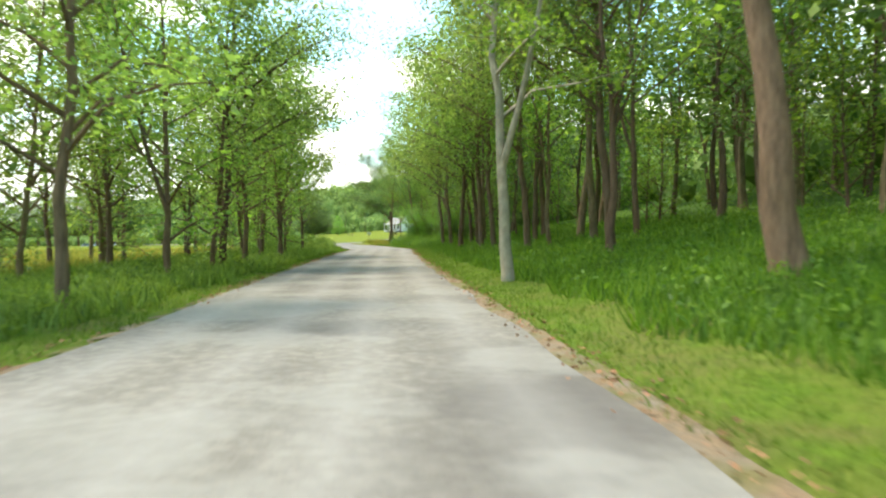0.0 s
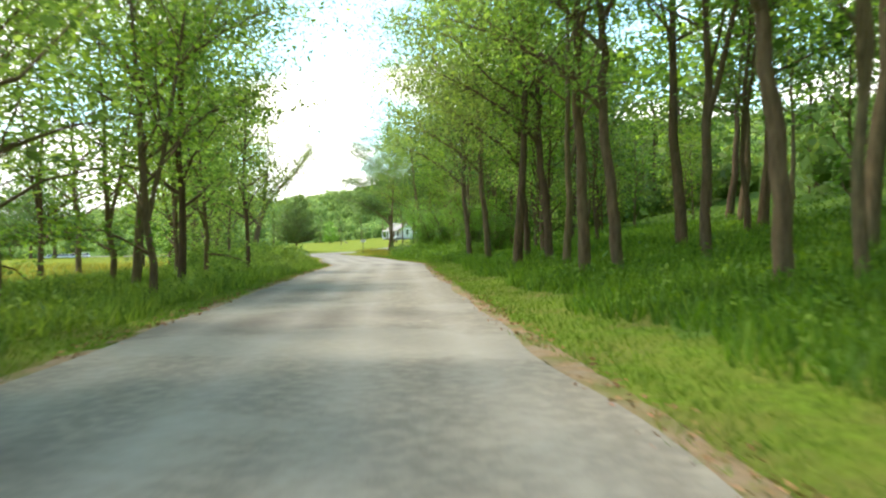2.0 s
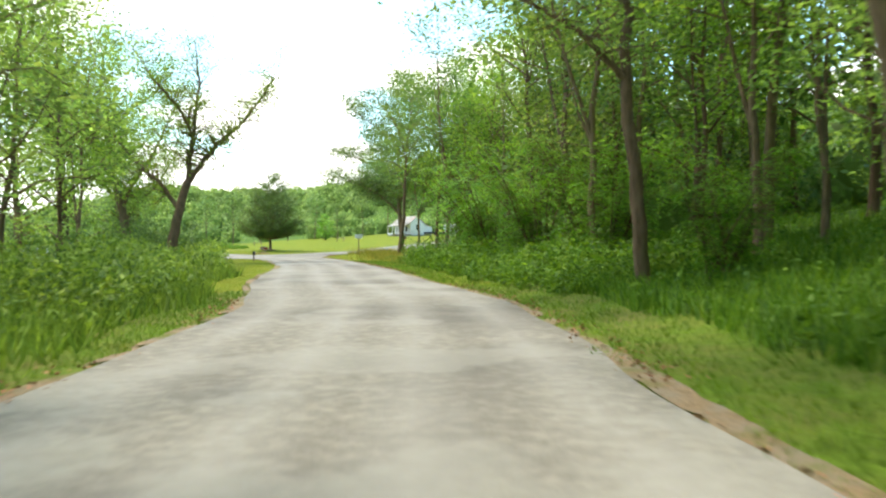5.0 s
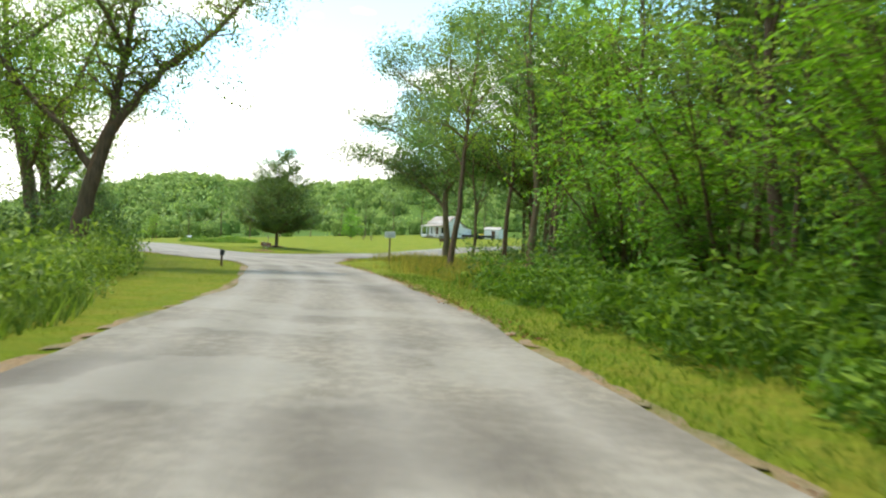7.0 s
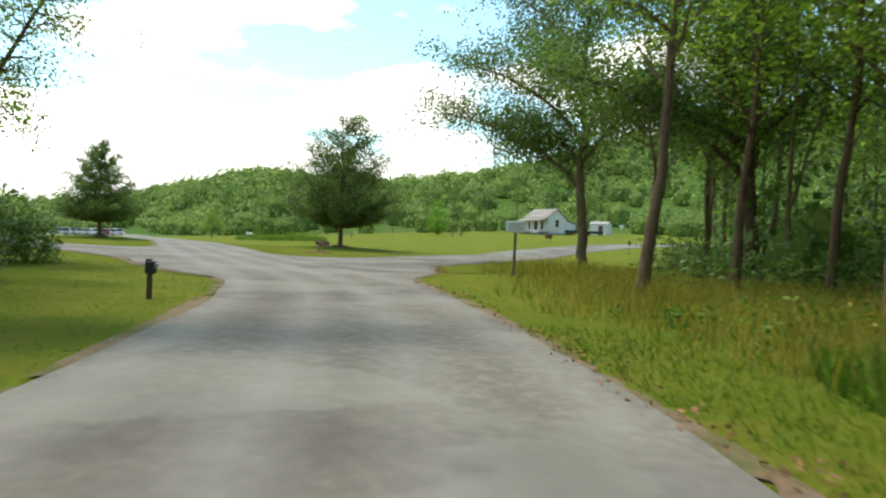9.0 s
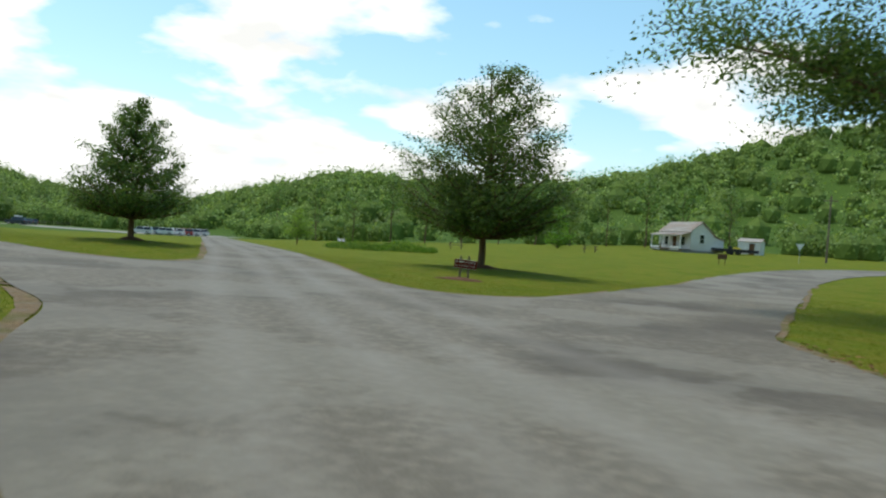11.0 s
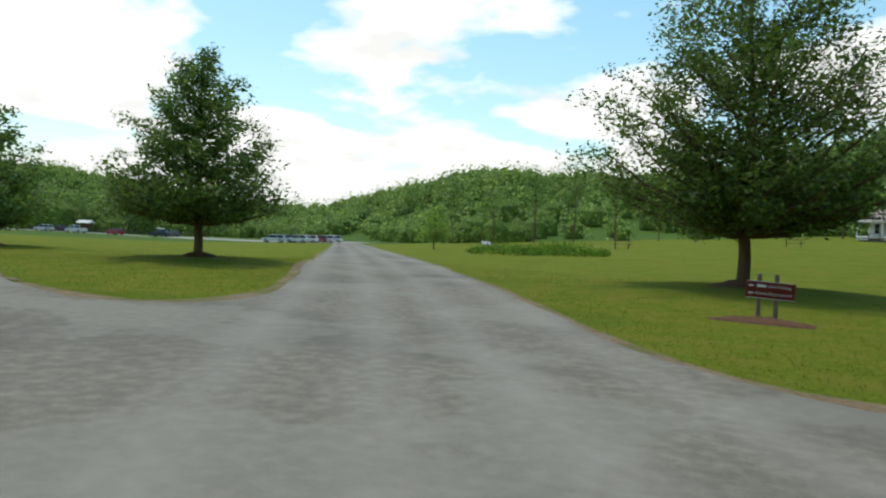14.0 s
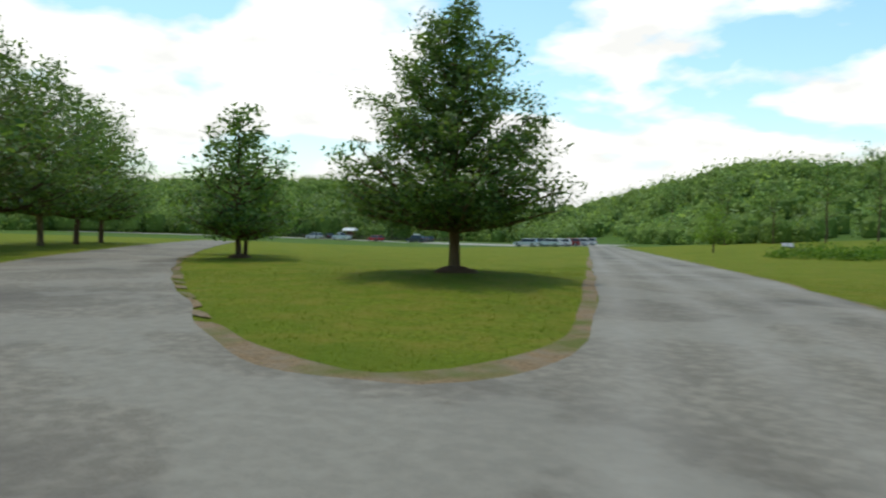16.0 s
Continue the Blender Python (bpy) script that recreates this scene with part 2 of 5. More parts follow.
def line_dist(line, x, y):
    """Distance to a line, signed distance to its right, and y of the nearest point."""
    q = np.stack([np.ravel(x), np.ravel(y)], 1)
    best = np.full(len(q), 1e9)
    side = np.zeros(len(q))
    foot = np.zeros(len(q))
    for a, b in zip(line[:-1], line[1:]):
        ab = b - a
        t = np.clip(((q - a) @ ab) / (ab @ ab), 0, 1)
        d = q - a - t[:, None] * ab
        r = np.hypot(d[:, 0], d[:, 1])
        hit = r < best
        best[hit] = r[hit]
        side[hit] = np.sign(d[hit] @ np.array([ab[1], -ab[0]]))
        foot[hit] = (a[1] + t * ab[1])[hit]
    sh = np.shape(x)
    return best.reshape(sh), (best * side).reshape(sh), foot.reshape(sh)


def smin(a, b, k):
    h = np.clip(0.5 + 0.5 * (b - a) / k, 0, 1)
    return b * (1 - h) + a * h - k * h * (1 - h)


def step(a, b, v):
    t = np.clip((v - a) / (b - a), 0, 1)
    return t * t * (3 - 2 * t)


def road_sdf_exact(x, y):
    """Below zero on the road."""
    dm, _, fy = line_dist(LINES["main"], x, y)
    narrow = 0.38 * step(112, 122, fy)
    a = dm - HW + narrow
    b = line_dist(LINES["west"], x, y)[0] - 2.5
    c = line_dist(LINES["north"], x, y)[0] - 2.9
    return smin(smin(a, b, 5.5), c, 5.5)


JX, JY = -20.0, 150.0
SLOPE_AZ = np.array([-180, -60, -40, 0, 8, 25, 42, 58, 75, 100, 130, 180.0])
SLOPE = np.array([0, 0.0, 0.03, 0.032, 0.03, 0.008, -0.013, -0.021, -0.012, 0.0, 0, 0])
RIDGE_AZ = np.array([-180, -120, -60, -25, -8, 1, 11, 20, 28, 33, 40, 46, 52, 58, 64, 80, 110, 140, 180.0])
RIDGE = np.array([10, 12, 54, 54, 48, 41, 29, 21, 21, 23, 17, 9, 9, 18, 22, 18, 9, 9, 9.0])


MOUNDS = [(-39.0, 160.4, 4.2, 0.30), (-23.9, 166.6, 4.5, 0.28), (-4.6, 142.6, 3.2, 0.35), (-51.0, 160.5, 4.0, 0.2)]


def lie_exact(x, y):
    """Height of the ground."""
    x, y = np.asarray(x, float), np.asarray(y, float)
    dx, dy = x - JX, y - JY
    r, az = np.hypot(dx, dy), np.degrees(np.arctan2(-dx, dy))
    z = np.interp(az, SLOPE_AZ, SLOPE) * np.clip(r - 25, 0, 125)
    _, lat, fy = line_dist(LINES["main"], x, y)
    bank = 0.155 * np.clip(lat - HW - 1.6, 0, 20) + 0.22 * np.clip(lat - 24, 0, 150)
    z = z * (1 - step(1, 12, lat) * (1 - step(118, 150, fy))) + bank * (1 - step(108, 132, fy))
    near = np.where((az > -100) & (az < 112), np.interp(az, [36, 42, 48, 54, 82, 90], [150, 190, 190, 236, 236, 150.0]), 230.0)
    hill = np.interp(az, RIDGE_AZ, RIDGE) * step(near - 15, near + 170, r)
    hill = hill * (1 + 0.10 * np.sin(x * 0.021 + 1.3) * np.cos(y * 0.027))
    for px, py, pr, ph in MOUNDS:
        z = z + ph * np.exp(-((x - px) ** 2 + (y - py) ** 2) / pr**2)
    return z + hill


# the same from a table over the middle of the plan
TX, TY, TC = -80.0, 12.0, 0.75
_tx, _ty = TX + TC * np.arange(194), TY + TC * np.arange(268)
_X, _Y = np.meshgrid(_tx, _ty)
_, LAT_T, FY_T = line_dist(LINES["main"], _X, _Y)
SDF_T, LIE_T = road_sdf_exact(_X, _Y), lie_exact(_X, _Y)


def from_table(table, exact, x, y):
    x, y = np.asarray(x, float), np.asarray(y, float)
    u, v = (x - TX) / TC, (y - TY) / TC
    ok = (u >= 0) & (v >= 0) & (u < 192.99) & (v < 266.99)
    i, j = np.where(ok, u, 0).astype(int), np.where(ok, v, 0).astype(int)
    a, b = np.where(ok, u, 0) - i, np.where(ok, v, 0) - j
    out = (table[j, i] * (1 - a) + table[j, i + 1] * a) * (1 - b) + (table[j + 1, i] * (1 - a) + table[j + 1, i + 1] * a) * b
    if not ok.all():
        out[~ok] = exact(x[~ok], y[~ok])
    return out


def road_sdf(x, y):
    return from_table(SDF_T, road_sdf_exact, x, y)


def lie(x, y):
    return from_table(LIE_T, lie_exact, x, y)


def main_side(x, y):
    """Distance to the right of the main road's middle, and how far along it lies (y of the foot)."""
    return from_table(LAT_T, lambda p, q: line_dist(LINES["main"], p, q)[1], x, y), from_table(FY_T, lambda p, q: line_dist(LINES["main"], p, q)[2], x, y)


def lie1(x, y):
    return float(lie(np.array([x]), np.array([y]))[0])


# ======== mesh helpers ========
def mesh_of(name, verts, faces, material, smooth=False):
    me = bpy.data.meshes.new(name)
    if isinstance(faces, np.ndarray):
        n, k = faces.shape
        me.vertices.add(len(verts))
        me.vertices.foreach_set("co", np.asarray(verts, np.float32).ravel())
        me.loops.add(n * k)
        me.loops.foreach_set("vertex_index", faces.astype(np.int32).ravel())
        me.polygons.add(n)
        me.polygons.foreach_set("loop_start", np.arange(0, n * k, k, dtype=np.int32))
        me.update(calc_edges=True)
    else:
        me.from_pydata(verts if isinstance(verts, list) else verts.tolist(), [], faces)
    for m in (material if isinstance(material, (list, tuple)) else [material]):
        me.materials.append(m)
    if smooth:
        me.polygons.foreach_set("use_smooth", [True] * len(me.polygons))
    me.update()
    return me


def part(name, bm, material, parent=None, label="", smooth=False):
    me = bpy.data.meshes.new(name)
    bm.to_mesh(me)
    bm.free()
    me.materials.append(material)
    if smooth:
        me.polygons.foreach_set("use_smooth", [True] * len(me.polygons))
    ob = new(name, me)
    ob.parent = parent
    return tagged(ob, label)


def mesh_part(name, me, parent=None, label=""):
    ob = new(name, me)
    ob.parent = parent
    return tagged(ob, label)


def thing(name, m, label, category, group="", kind=""):
    ob = new(name)
    ob.empty_display_size = 0.2
    ob.matrix_world = m
    return tagged(ob, label, category, group, kind)


def box(sx, sy, sz, x=0, y=0, z=0, bevel=0.0, rx=0, ry=0, rz=0, bm=None):
    """A box with its centre at x y z, in bm if given."""
    own = bm or bmesh.new()
    made = bmesh.ops.create_cube(own, size=1.0, matrix=pose(x, y, z, rx, ry, rz) @ Matrix.Diagonal((sx, sy, sz, 1)))
    if bevel:
        edges = list({e for v in made["verts"] for e in v.link_edges})
        bmesh.ops.bevel(own, geom=edges, offset=bevel, segments=1, affect="EDGES")
    return own


def rod(r0, r1, h, x=0, y=0, z=0, sides=10, rx=0, ry=0, rz=0, bm=None):
    own = bm or bmesh.new()
    bmesh.ops.create_cone(own, cap_ends=True, segments=sides, radius1=r0, radius2=r1, depth=h, matrix=pose(x, y, z, rx, ry, rz))
    return own


# ======== ground ========
def graded(lo, hi, near_lo, near_hi, fine, ratio=1.18):
    mid = list(np.arange(near_lo, near_hi + 1e-6, fine))
    left, s, v = [], fine, near_lo
    while v > lo:
        s = min(s * ratio, 60)
        v -= s
        left.append(v)
    right, s, v = [], fine, near_hi
    while v < hi:
        s = min(s * ratio, 60)
        v += s
        right.append(v)
    return np.array(left[::-1] + mid + right)


gx, gy = graded(-900, 900, -75, 48, 1.0), graded(-700, 1100, 8, 205, 1.0)
GX, GY = np.meshgrid(gx, gy)
GZ = lie(GX, GY) + 0.0
GZ = GZ - 0.05 * (road_sdf(GX, GY) < -1.4)
nx, ny = len(gx), len(gy)
idx = np.arange(nx * ny).reshape(ny, nx)
quads = np.stack([idx[:-1, :-1], idx[:-1, 1:], idx[1:, 1:], idx[1:, :-1]], -1).reshape(-1, 4)
ground = new("ground", mesh_of("ground", np.stack([GX.ravel(), GY.ravel(), GZ.ravel()], 1), quads, [M_GRASS, M_FOREST, M_VERGE], True))
cx, cy = GX.ravel()[quads].mean(1), GY.ravel()[quads].mean(1)
cr_, ca_ = np.hypot(cx - JX, cy - JY), np.degrees(np.arctan2(JX - cx, cy - JY))
clat, cfy = main_side(cx, cy)
wooded = np.where((ca_ > -60) & (ca_ < 112), cr_ > 131, cr_ > 222) | ((clat > HW + 2.6) & (cfy < 126)) | ((cx > 4) & (cy < 170) & (cy > 120))
verge_part = ~wooded & (np.abs(clat) < HW + 7) & (cfy < 104)
ground.data.polygons.foreach_set("material_index", wooded.astype(np.int32) + 2 * verge_part.astype(np.int32))
tagged(ground, "mown yellow-green grass with worn and darker patches", "ground", kind="structure")


def field_mesh(name, field, lo, hi, cell, lift, material):
    """The part of the ground where field(x, y) is below zero, cut along its edge."""
    xs, ys = np.arange(lo[0], hi[0], cell), np.arange(lo[1], hi[1], cell)
    X, Y = np.meshgrid(xs, ys)
    F = field(X, Y)
    verts, faces, seen = [], [], {}

    def vert(px, py):
        k = (round(px * 500), round(py * 500))
        if k not in seen:
            seen[k] = len(verts)
            verts.append((px, py))
        return seen[k]

    neg = F < 0
    some = neg[:-1, :-1] | neg[:-1, 1:] | neg[1:, 1:] | neg[1:, :-1]
    for j, i in zip(*np.nonzero(some)):
        c = [(xs[i], ys[j], F[j, i]), (xs[i + 1], ys[j], F[j, i + 1]), (xs[i + 1], ys[j + 1], F[j + 1, i + 1]), (xs[i], ys[j + 1], F[j + 1, i])]
        poly = []
        for k in range(4):
            a, b = c[k], c[(k + 1) % 4]
            if a[2] < 0:
                poly.append(vert(a[0], a[1]))
            if (a[2] < 0) != (b[2] < 0):
                t = a[2] / (a[2] - b[2])
                poly.append(vert(a[0] + t * (b[0] - a[0]), a[1] + t * (b[1] - a[1])))
        poly = [v for k, v in enumerate(poly) if v != poly[k - 1]]
        if len(poly) > 2:
            faces.append(poly)
    v = np.array(verts)
    z = lie(v[:, 0], v[:, 1]) + lift
    return mesh_of(name, np.column_stack([v, z]), faces, material, True)


def wobble(x, y, s, seed):
    return np.sin(x * s + seed) * np.cos(y * s * 1.13 + 2 * seed) + 0.5 * np.sin(x * s * 2.7 + y * s * 2.1 + seed)


road = new("road", field_mesh("road", lambda x, y: road_sdf(x, y) + 0.07 * wobble(x, y, 0.75, 1.0), (-135, -45), (62, 262), 0.45, 0.035, M_ROAD))
rv = np.zeros(3 * len(road.data.vertices), np.float32)
road.data.vertices.foreach_get("co", rv)
rv = rv.reshape(-1, 3)
across = road.data.attributes.new("across", "FLOAT", "POINT")
across.data.foreach_set("value", main_side(rv[:, 0].astype(float), rv[:, 1].astype(float))[0].astype(np.float32))
tagged(road, "worn light grey asphalt park road meeting at a junction", "road", kind="structure")
def edge_strip(x, y):
    """Below zero on the strip of litter, wider along the wood."""
    lat, fy = main_side(x, y)
    wide = 0.06 * ((lat > 0) & (fy < 98)) * (1 - step(88, 98, fy))
    return np.abs(road_sdf(x, y) - 0.08 - 0.8 * wide) - 0.15 - wide - 0.035 * wobble(x, y, 0.9, 3.0)


shoulder = new("road_shoulder", field_mesh("road_shoulder", lambda x, y: edge_strip(x, y), (-62, 20), (40, 185), 0.35, 0.022, M_DIRT))
tagged(shoulder, "strip of brown leaf litter and gravel along the road edge", "road shoulder", kind="structure")

# ======== trees ========
def tube(path, radii, sides, verts, faces):
    """Adds a tapering tube along a path."""
    path = np.asarray(path, float)
    base = len(verts)
    n = len(path)
    tang = np.gradient(path, axis=0)
    tang /= np.linalg.norm(tang, axis=1)[:, None] + 1e-9
    up = np.array([0.3, 0.9, 0.2]) if abs(tang[0] @ np.array([0.3, 0.9, 0.2])) < 0.8 else np.array([1.0, 0, 0])
    for i in range(n):
        u = np.cross(tang[i], up)
        u /= np.linalg.norm(u) + 1e-9
        v = np.cross(tang[i], u)
        for k in range(sides):
            a = 2 * math.pi * k / sides
            verts.append(tuple(path[i] + radii[i] * (math.cos(a) * u + math.sin(a) * v)))
    for i in range(n - 1):
        for k in range(sides):
            a, b = base + i * sides + k, base + i * sides + (k + 1) % sides
            faces.append((a, b, b + sides, a + sides))
    faces.append(tuple(base + (n - 1) * sides + k for k in range(sides)))


def limb_path(rng, start, way, length, n, bend, lift):
    p, d, out = np.array(start, float), np.array(way, float), [np.array(start, float)]
    d /= np.linalg.norm(d)
    for _ in range(n):
        d = d + rng.normal(0, bend, 3) + np.array([0, 0, lift])
        d /= np.linalg.norm(d)
        p = p + d * length / n
        out.append(p.copy())
    return np.array(out)


def leaf_quads(rng, centres, spread, per, size, droop=0.0, flat=0.35, long=1.9):
    """Pointed four-sided leaves scattered round the centres: arrays of corners and of faces."""
    c = np.repeat(np.asarray(centres, float), per, axis=0)
    n = len(c)
    c = c + np.clip(rng.normal(0, 1, (n, 3)), -1.6, 1.6) * np.array([spread, spread, spread * 0.62])
    ax = rng.normal(0, 1, (n, 3)) * np.array([1, 1, flat])
    ax[:, 2] -= droop
    ax /= np.linalg.norm(ax, axis=1)[:, None] + 1e-9
    other = rng.normal(0, 1, (n, 3)) * np.array([1, 1, 0.55])
    side = np.cross(ax, np.cross(other, ax))
    side /= np.linalg.norm(side, axis=1)[:, None] + 1e-9
    nor = np.cross(ax, side)
    s = size * rng.uniform(0.55, 1.35, n)[:, None]
    w = s / long
    a = c - ax * s * 0.5
    b = c + side * w * 0.5 - ax * s * 0.06 + nor * w * 0.16
    d = c + ax * s * 0.5
    e = c - side * w * 0.5 - ax * s * 0.06 + nor * w * 0.16
    v = np.stack([a, b, d, e], 1).reshape(-1, 3)
    f = np.arange(4 * n).reshape(-1, 4)
    return v, f


PROFILE_H = np.array([0.0, 0.08, 0.2, 0.36, 0.5, 0.62, 0.74, 0.86, 0.95, 1.0])
BROAD = np.array([0.0, 0.06, 0.37, 0.42, 0.39, 0.34, 0.27, 0.19, 0.12, 0.04])
CONIC = np.array([0.0, 0.10, 0.40, 0.41, 0.36, 0.30, 0.23, 0.16, 0.09, 0.03])


def build_tree(seed, height, r0, clear, crown_r, limbs, leaves, size, fork=0, lean=(0, 0), form="wood", bark=None, leaf=None, spread=0.45, sides=9, twig=True, sink=0.25, profile=CONIC):
    """Trunk and crown meshes of one tree. form: wood (tall bare stem), cone (broad cone down to the ground), willow (open, drooping)."""
    rng = np.random.default_rng(seed)
    tv, tf, centres = [], [], []
    tops = 1 if not fork else 2
    stem_h = height * (0.93 if form != "wood" else 0.86)
    stems = []
    for k in range(tops):
        n = 12
        z = np.linspace(0, 1, n + 1)
        bend = np.cumsum(rng.normal(0, (0.052 if form == "wood" else 0.03) * height / 10, (n + 1, 2)), axis=0)
        bend -= bend[0]
        if k == 0:
            px = lean[0] * height * z + bend[:, 0] + (0 if not fork else -0.05 * height * np.clip(z - fork, 0, 1))
            py = lean[1] * height * z + bend[:, 1]
            path = np.stack([px, py, z * stem_h - sink * (z == 0)], 1)
            rad = r0 * (1 - 0.86 * z**0.9)
            rad[0] *= 1.32
            path = np.vstack([path[:1], path[0] * 0.6 + path[1] * 0.4, path[1:]])
            rad = np.r_[rad[0], r0 * 1.02, rad[1:]]
            tube(path, rad, sides, tv, tf)
            stems.append((path, rad))
        else:
            i = max(1, int(fork * n))
            s = stems[0][0][i + 1]
            way = np.array([rng.uniform(0.18, 0.28), rng.uniform(-0.15, 0.15), 1.0])
            p2 = limb_path(rng, s, way, stem_h * (1 - fork) * 0.95, 9, 0.05, 0.03)
            r2 = stems[0][1][i + 1] * 0.8 * (1 - 0.85 * np.linspace(0, 1, 10))
            tube(p2, r2, max(6, sides - 2), tv, tf)
            stems.append((p2, r2))
    golden = rng.uniform(0, 6.28)
    if form == "cone":
        grid = np.linspace(clear + 0.05, 0.99, 60)
        dens = np.interp(grid, PROFILE_H, profile) ** 1.35 + 0.03
        levels = np.sort(np.interp((np.arange(limbs) + rng.uniform(0, 1, limbs)) / limbs, np.cumsum(dens) / dens.sum(), grid))
    for j in range(limbs):
        path, rad = stems[j % tops if form != "cone" or levels[j] > fork + 0.12 else 0]
        golden += 2.4
        n = 6
        if form == "cone":
            tip_h = levels[j]
            reach = float(np.interp(tip_h, PROFILE_H, profile)) * height * rng.uniform(0.72, 1.08)
            f = max(clear * 1.02, tip_h - reach / height * rng.uniform(0.35, 0.75))
            i = float(np.interp(f * height * 0.93, path[:, 2], np.arange(len(path))))
            i0 = min(int(i), len(path) - 2)
            s = path[i0] + (path[i0 + 1] - path[i0]) * (i - i0)
            tip = np.array([path[i0][0] + reach * math.cos(golden), path[i0][1] + reach * math.sin(golden), tip_h * height])
            u = np.linspace(0, 1, n + 1)[:, None]
            lp = s + (tip - s) * u
            lp[:, 2] -= (0.35 * (tip[2] - s[2])) * (u * (1 - u))[:, 0] * 1.6
            lp[1:] += rng.normal(0, 0.014 * reach, (n, 3))
            lift = 0.02
        else:
            f = clear + (1 - clear) * (j + rng.uniform(0, 0.8)) / limbs
            f = min(f, 0.97)
            i = f * (len(path) - 1)
            i0 = min(int(i), len(path) - 2)
            s = path[i0] + (path[i0 + 1] - path[i0]) * (i - i0)
            g = (f - clear) / (1 - clear)
            if form == "willow":
                reach = crown_r * rng.uniform(0.75, 1.2) * (1.1 - 0.5 * g)
                rise, lift = 0.75 + 0.3 * g, -0.03
            else:
                reach = crown_r * (0.55 + 0.75 * math.sin(math.pi * min(1, 0.2 + 0.75 * g))) * rng.uniform(0.75, 1.2)
                rise, lift = 0.75 + 0.7 * g + rng.normal(0, 0.22), 0.0
                if form == "spread":
                    reach = crown_r * (1.05 - 0.55 * g) * rng.uniform(0.75, 1.1)
                    rise, lift = 0.12 + 1.1 * g, -0.02
            lp = limb_path(rng, s, (math.cos(golden), math.sin(golden), rise), reach * math.hypot(1, rise) ** 0.6, n, 0.19, lift)
        lr = max(0.012, min(rad[i0] * 0.62, 0.02 + 0.022 * reach)) * (1 - 0.88 * np.linspace(0, 1, n + 1))
        tube(lp[::2] if form == "wood" else lp, lr[::2] if form == "wood" else lr, 3 if form == "wood" else 4, tv, tf)
        first = 2 if form != "cone" else 3
        for q in range(first, n + 1):
            centres.append(lp[q])
        if twig:
            for q in (2, 4, 5):
                w = np.array([rng.normal(), rng.normal(), 0.35])
                tp = limb_path(rng, lp[q], w, reach * rng.uniform(0.25, 0.5), 3, 0.15, -0.01 if form != "willow" else -0.25)
                if (q == 4 or form != "wood") and r0 > 0.06:
                    tube(tp, lr[q] * 0.55 * (1 - 0.85 * np.linspace(0, 1, 4)), 3, tv, tf)
                centres += [tp[1], tp[2], tp[3]]
    centres.append(stems[0][0][-1])
    centres = np.array(centres)
    if form == "cone":
        centres[:, 2] = np.maximum(centres[:, 2], (clear - 0.02) * height)
    per = max(1, int(round(leaves / len(centres))))
    lv, lf = leaf_quads(rng, centres, spread, per, size, droop=0.5 if form == "willow" else 0.25)
    return mesh_of("trunk", tv, tf, bark or M_BARK, True), mesh_of("crown", lv, lf, leaf or M_LEAF)


def tree(kind_name, meshes, m, label, category="tree", group=""):
    t = thing(kind_name, m, label, category, group)
    mesh_part("trunk", meshes[0], t)
    mesh_part("crown", meshes[1], t)
    return t


def put_tree(src, x, y, size=1.0, turn=0.0, tall=1.0, sink=0.0, tip=(0, 0)):
    return copy_thing(src, pose(x, y, lie1(x, y) - sink, tip[0], tip[1], turn) @ Matrix.Diagonal((size, size, size * tall, 1)))


def sdf1(x, y):
    return float(road_sdf(np.array([x]), np.array([y]))[0])


W_LABEL = "tall slender woodland tree with bare trunk and green crown"
wood_kinds = [
    tree("woodland_tree", build_tree(11, 17, 0.19, 0.42, 3.3, 18, 4600, 0.2, spread=0.5), pose(37.9, 46.4, lie1(37.9, 46.4)), W_LABEL, group="roadside wood"),
    tree("woodland_tree", build_tree(12, 15, 0.16, 0.36, 3.0, 17, 4400, 0.195, fork=0.4, spread=0.5, leaf=M_LEAF2), pose(28.9, 54.1, lie1(28.9, 54.1)), W_LABEL, group="roadside wood"),
    tree("woodland_tree", build_tree(13, 18, 0.22, 0.46, 3.6, 18, 4800, 0.2, lean=(0.03, 0.02), spread=0.5), pose(27.7, 69.4, lie1(27.7, 69.4)), W_LABEL, group="roadside wood"),
    tree("woodland_tree", build_tree(14, 13, 0.11, 0.30, 2.4, 16, 3600, 0.185, lean=(-0.05, 0.02), spread=0.42, leaf=M_LEAF2), pose(34.7, 58.5, lie1(34.7, 58.5)), W_LABEL, group="roadside wood"),
    tree("woodland_tree", build_tree(15, 16, 0.15, 0.38, 3.2, 18, 4500, 0.2, fork=0.32, lean=(0.04, -0.03), spread=0.46), pose(21.0, 79.2, lie1(21.0, 79.2)), W_LABEL, group="roadside wood"),
]
# the darker leaf colour stands in for shade deep in the wood
F_LABEL = "slender tree deep in the shaded wood"
deep_kinds = [
    tree("deep_wood_tree", build_tree(16, 17, 0.22, 0.40, 3.4, 12, 950, 0.52, spread=0.8, sides=6, leaf=M_LEAF2), pose(50.6, 54.0, lie1(50.6, 54.0)), F_LABEL, group="deep wood"),
    tree("deep_wood_tree", build_tree(17, 15, 0.17, 0.32, 3.2, 12, 950, 0.5, fork=0.35, spread=0.8, sides=6, leaf=M_LEAF2), pose(46.0, 70.2, lie1(46.0, 70.2)), F_LABEL, group="deep wood"),
    tree("deep_wood_tree", build_tree(18, 18, 0.24, 0.45, 3.6, 12, 950, 0.54, lean=(0.03, -0.02), spread=0.85, sides=6, leaf=M_LEAF2), pose(41.4, 84.7, lie1(41.4, 84.7)), F_LABEL, group="deep wood"),
]
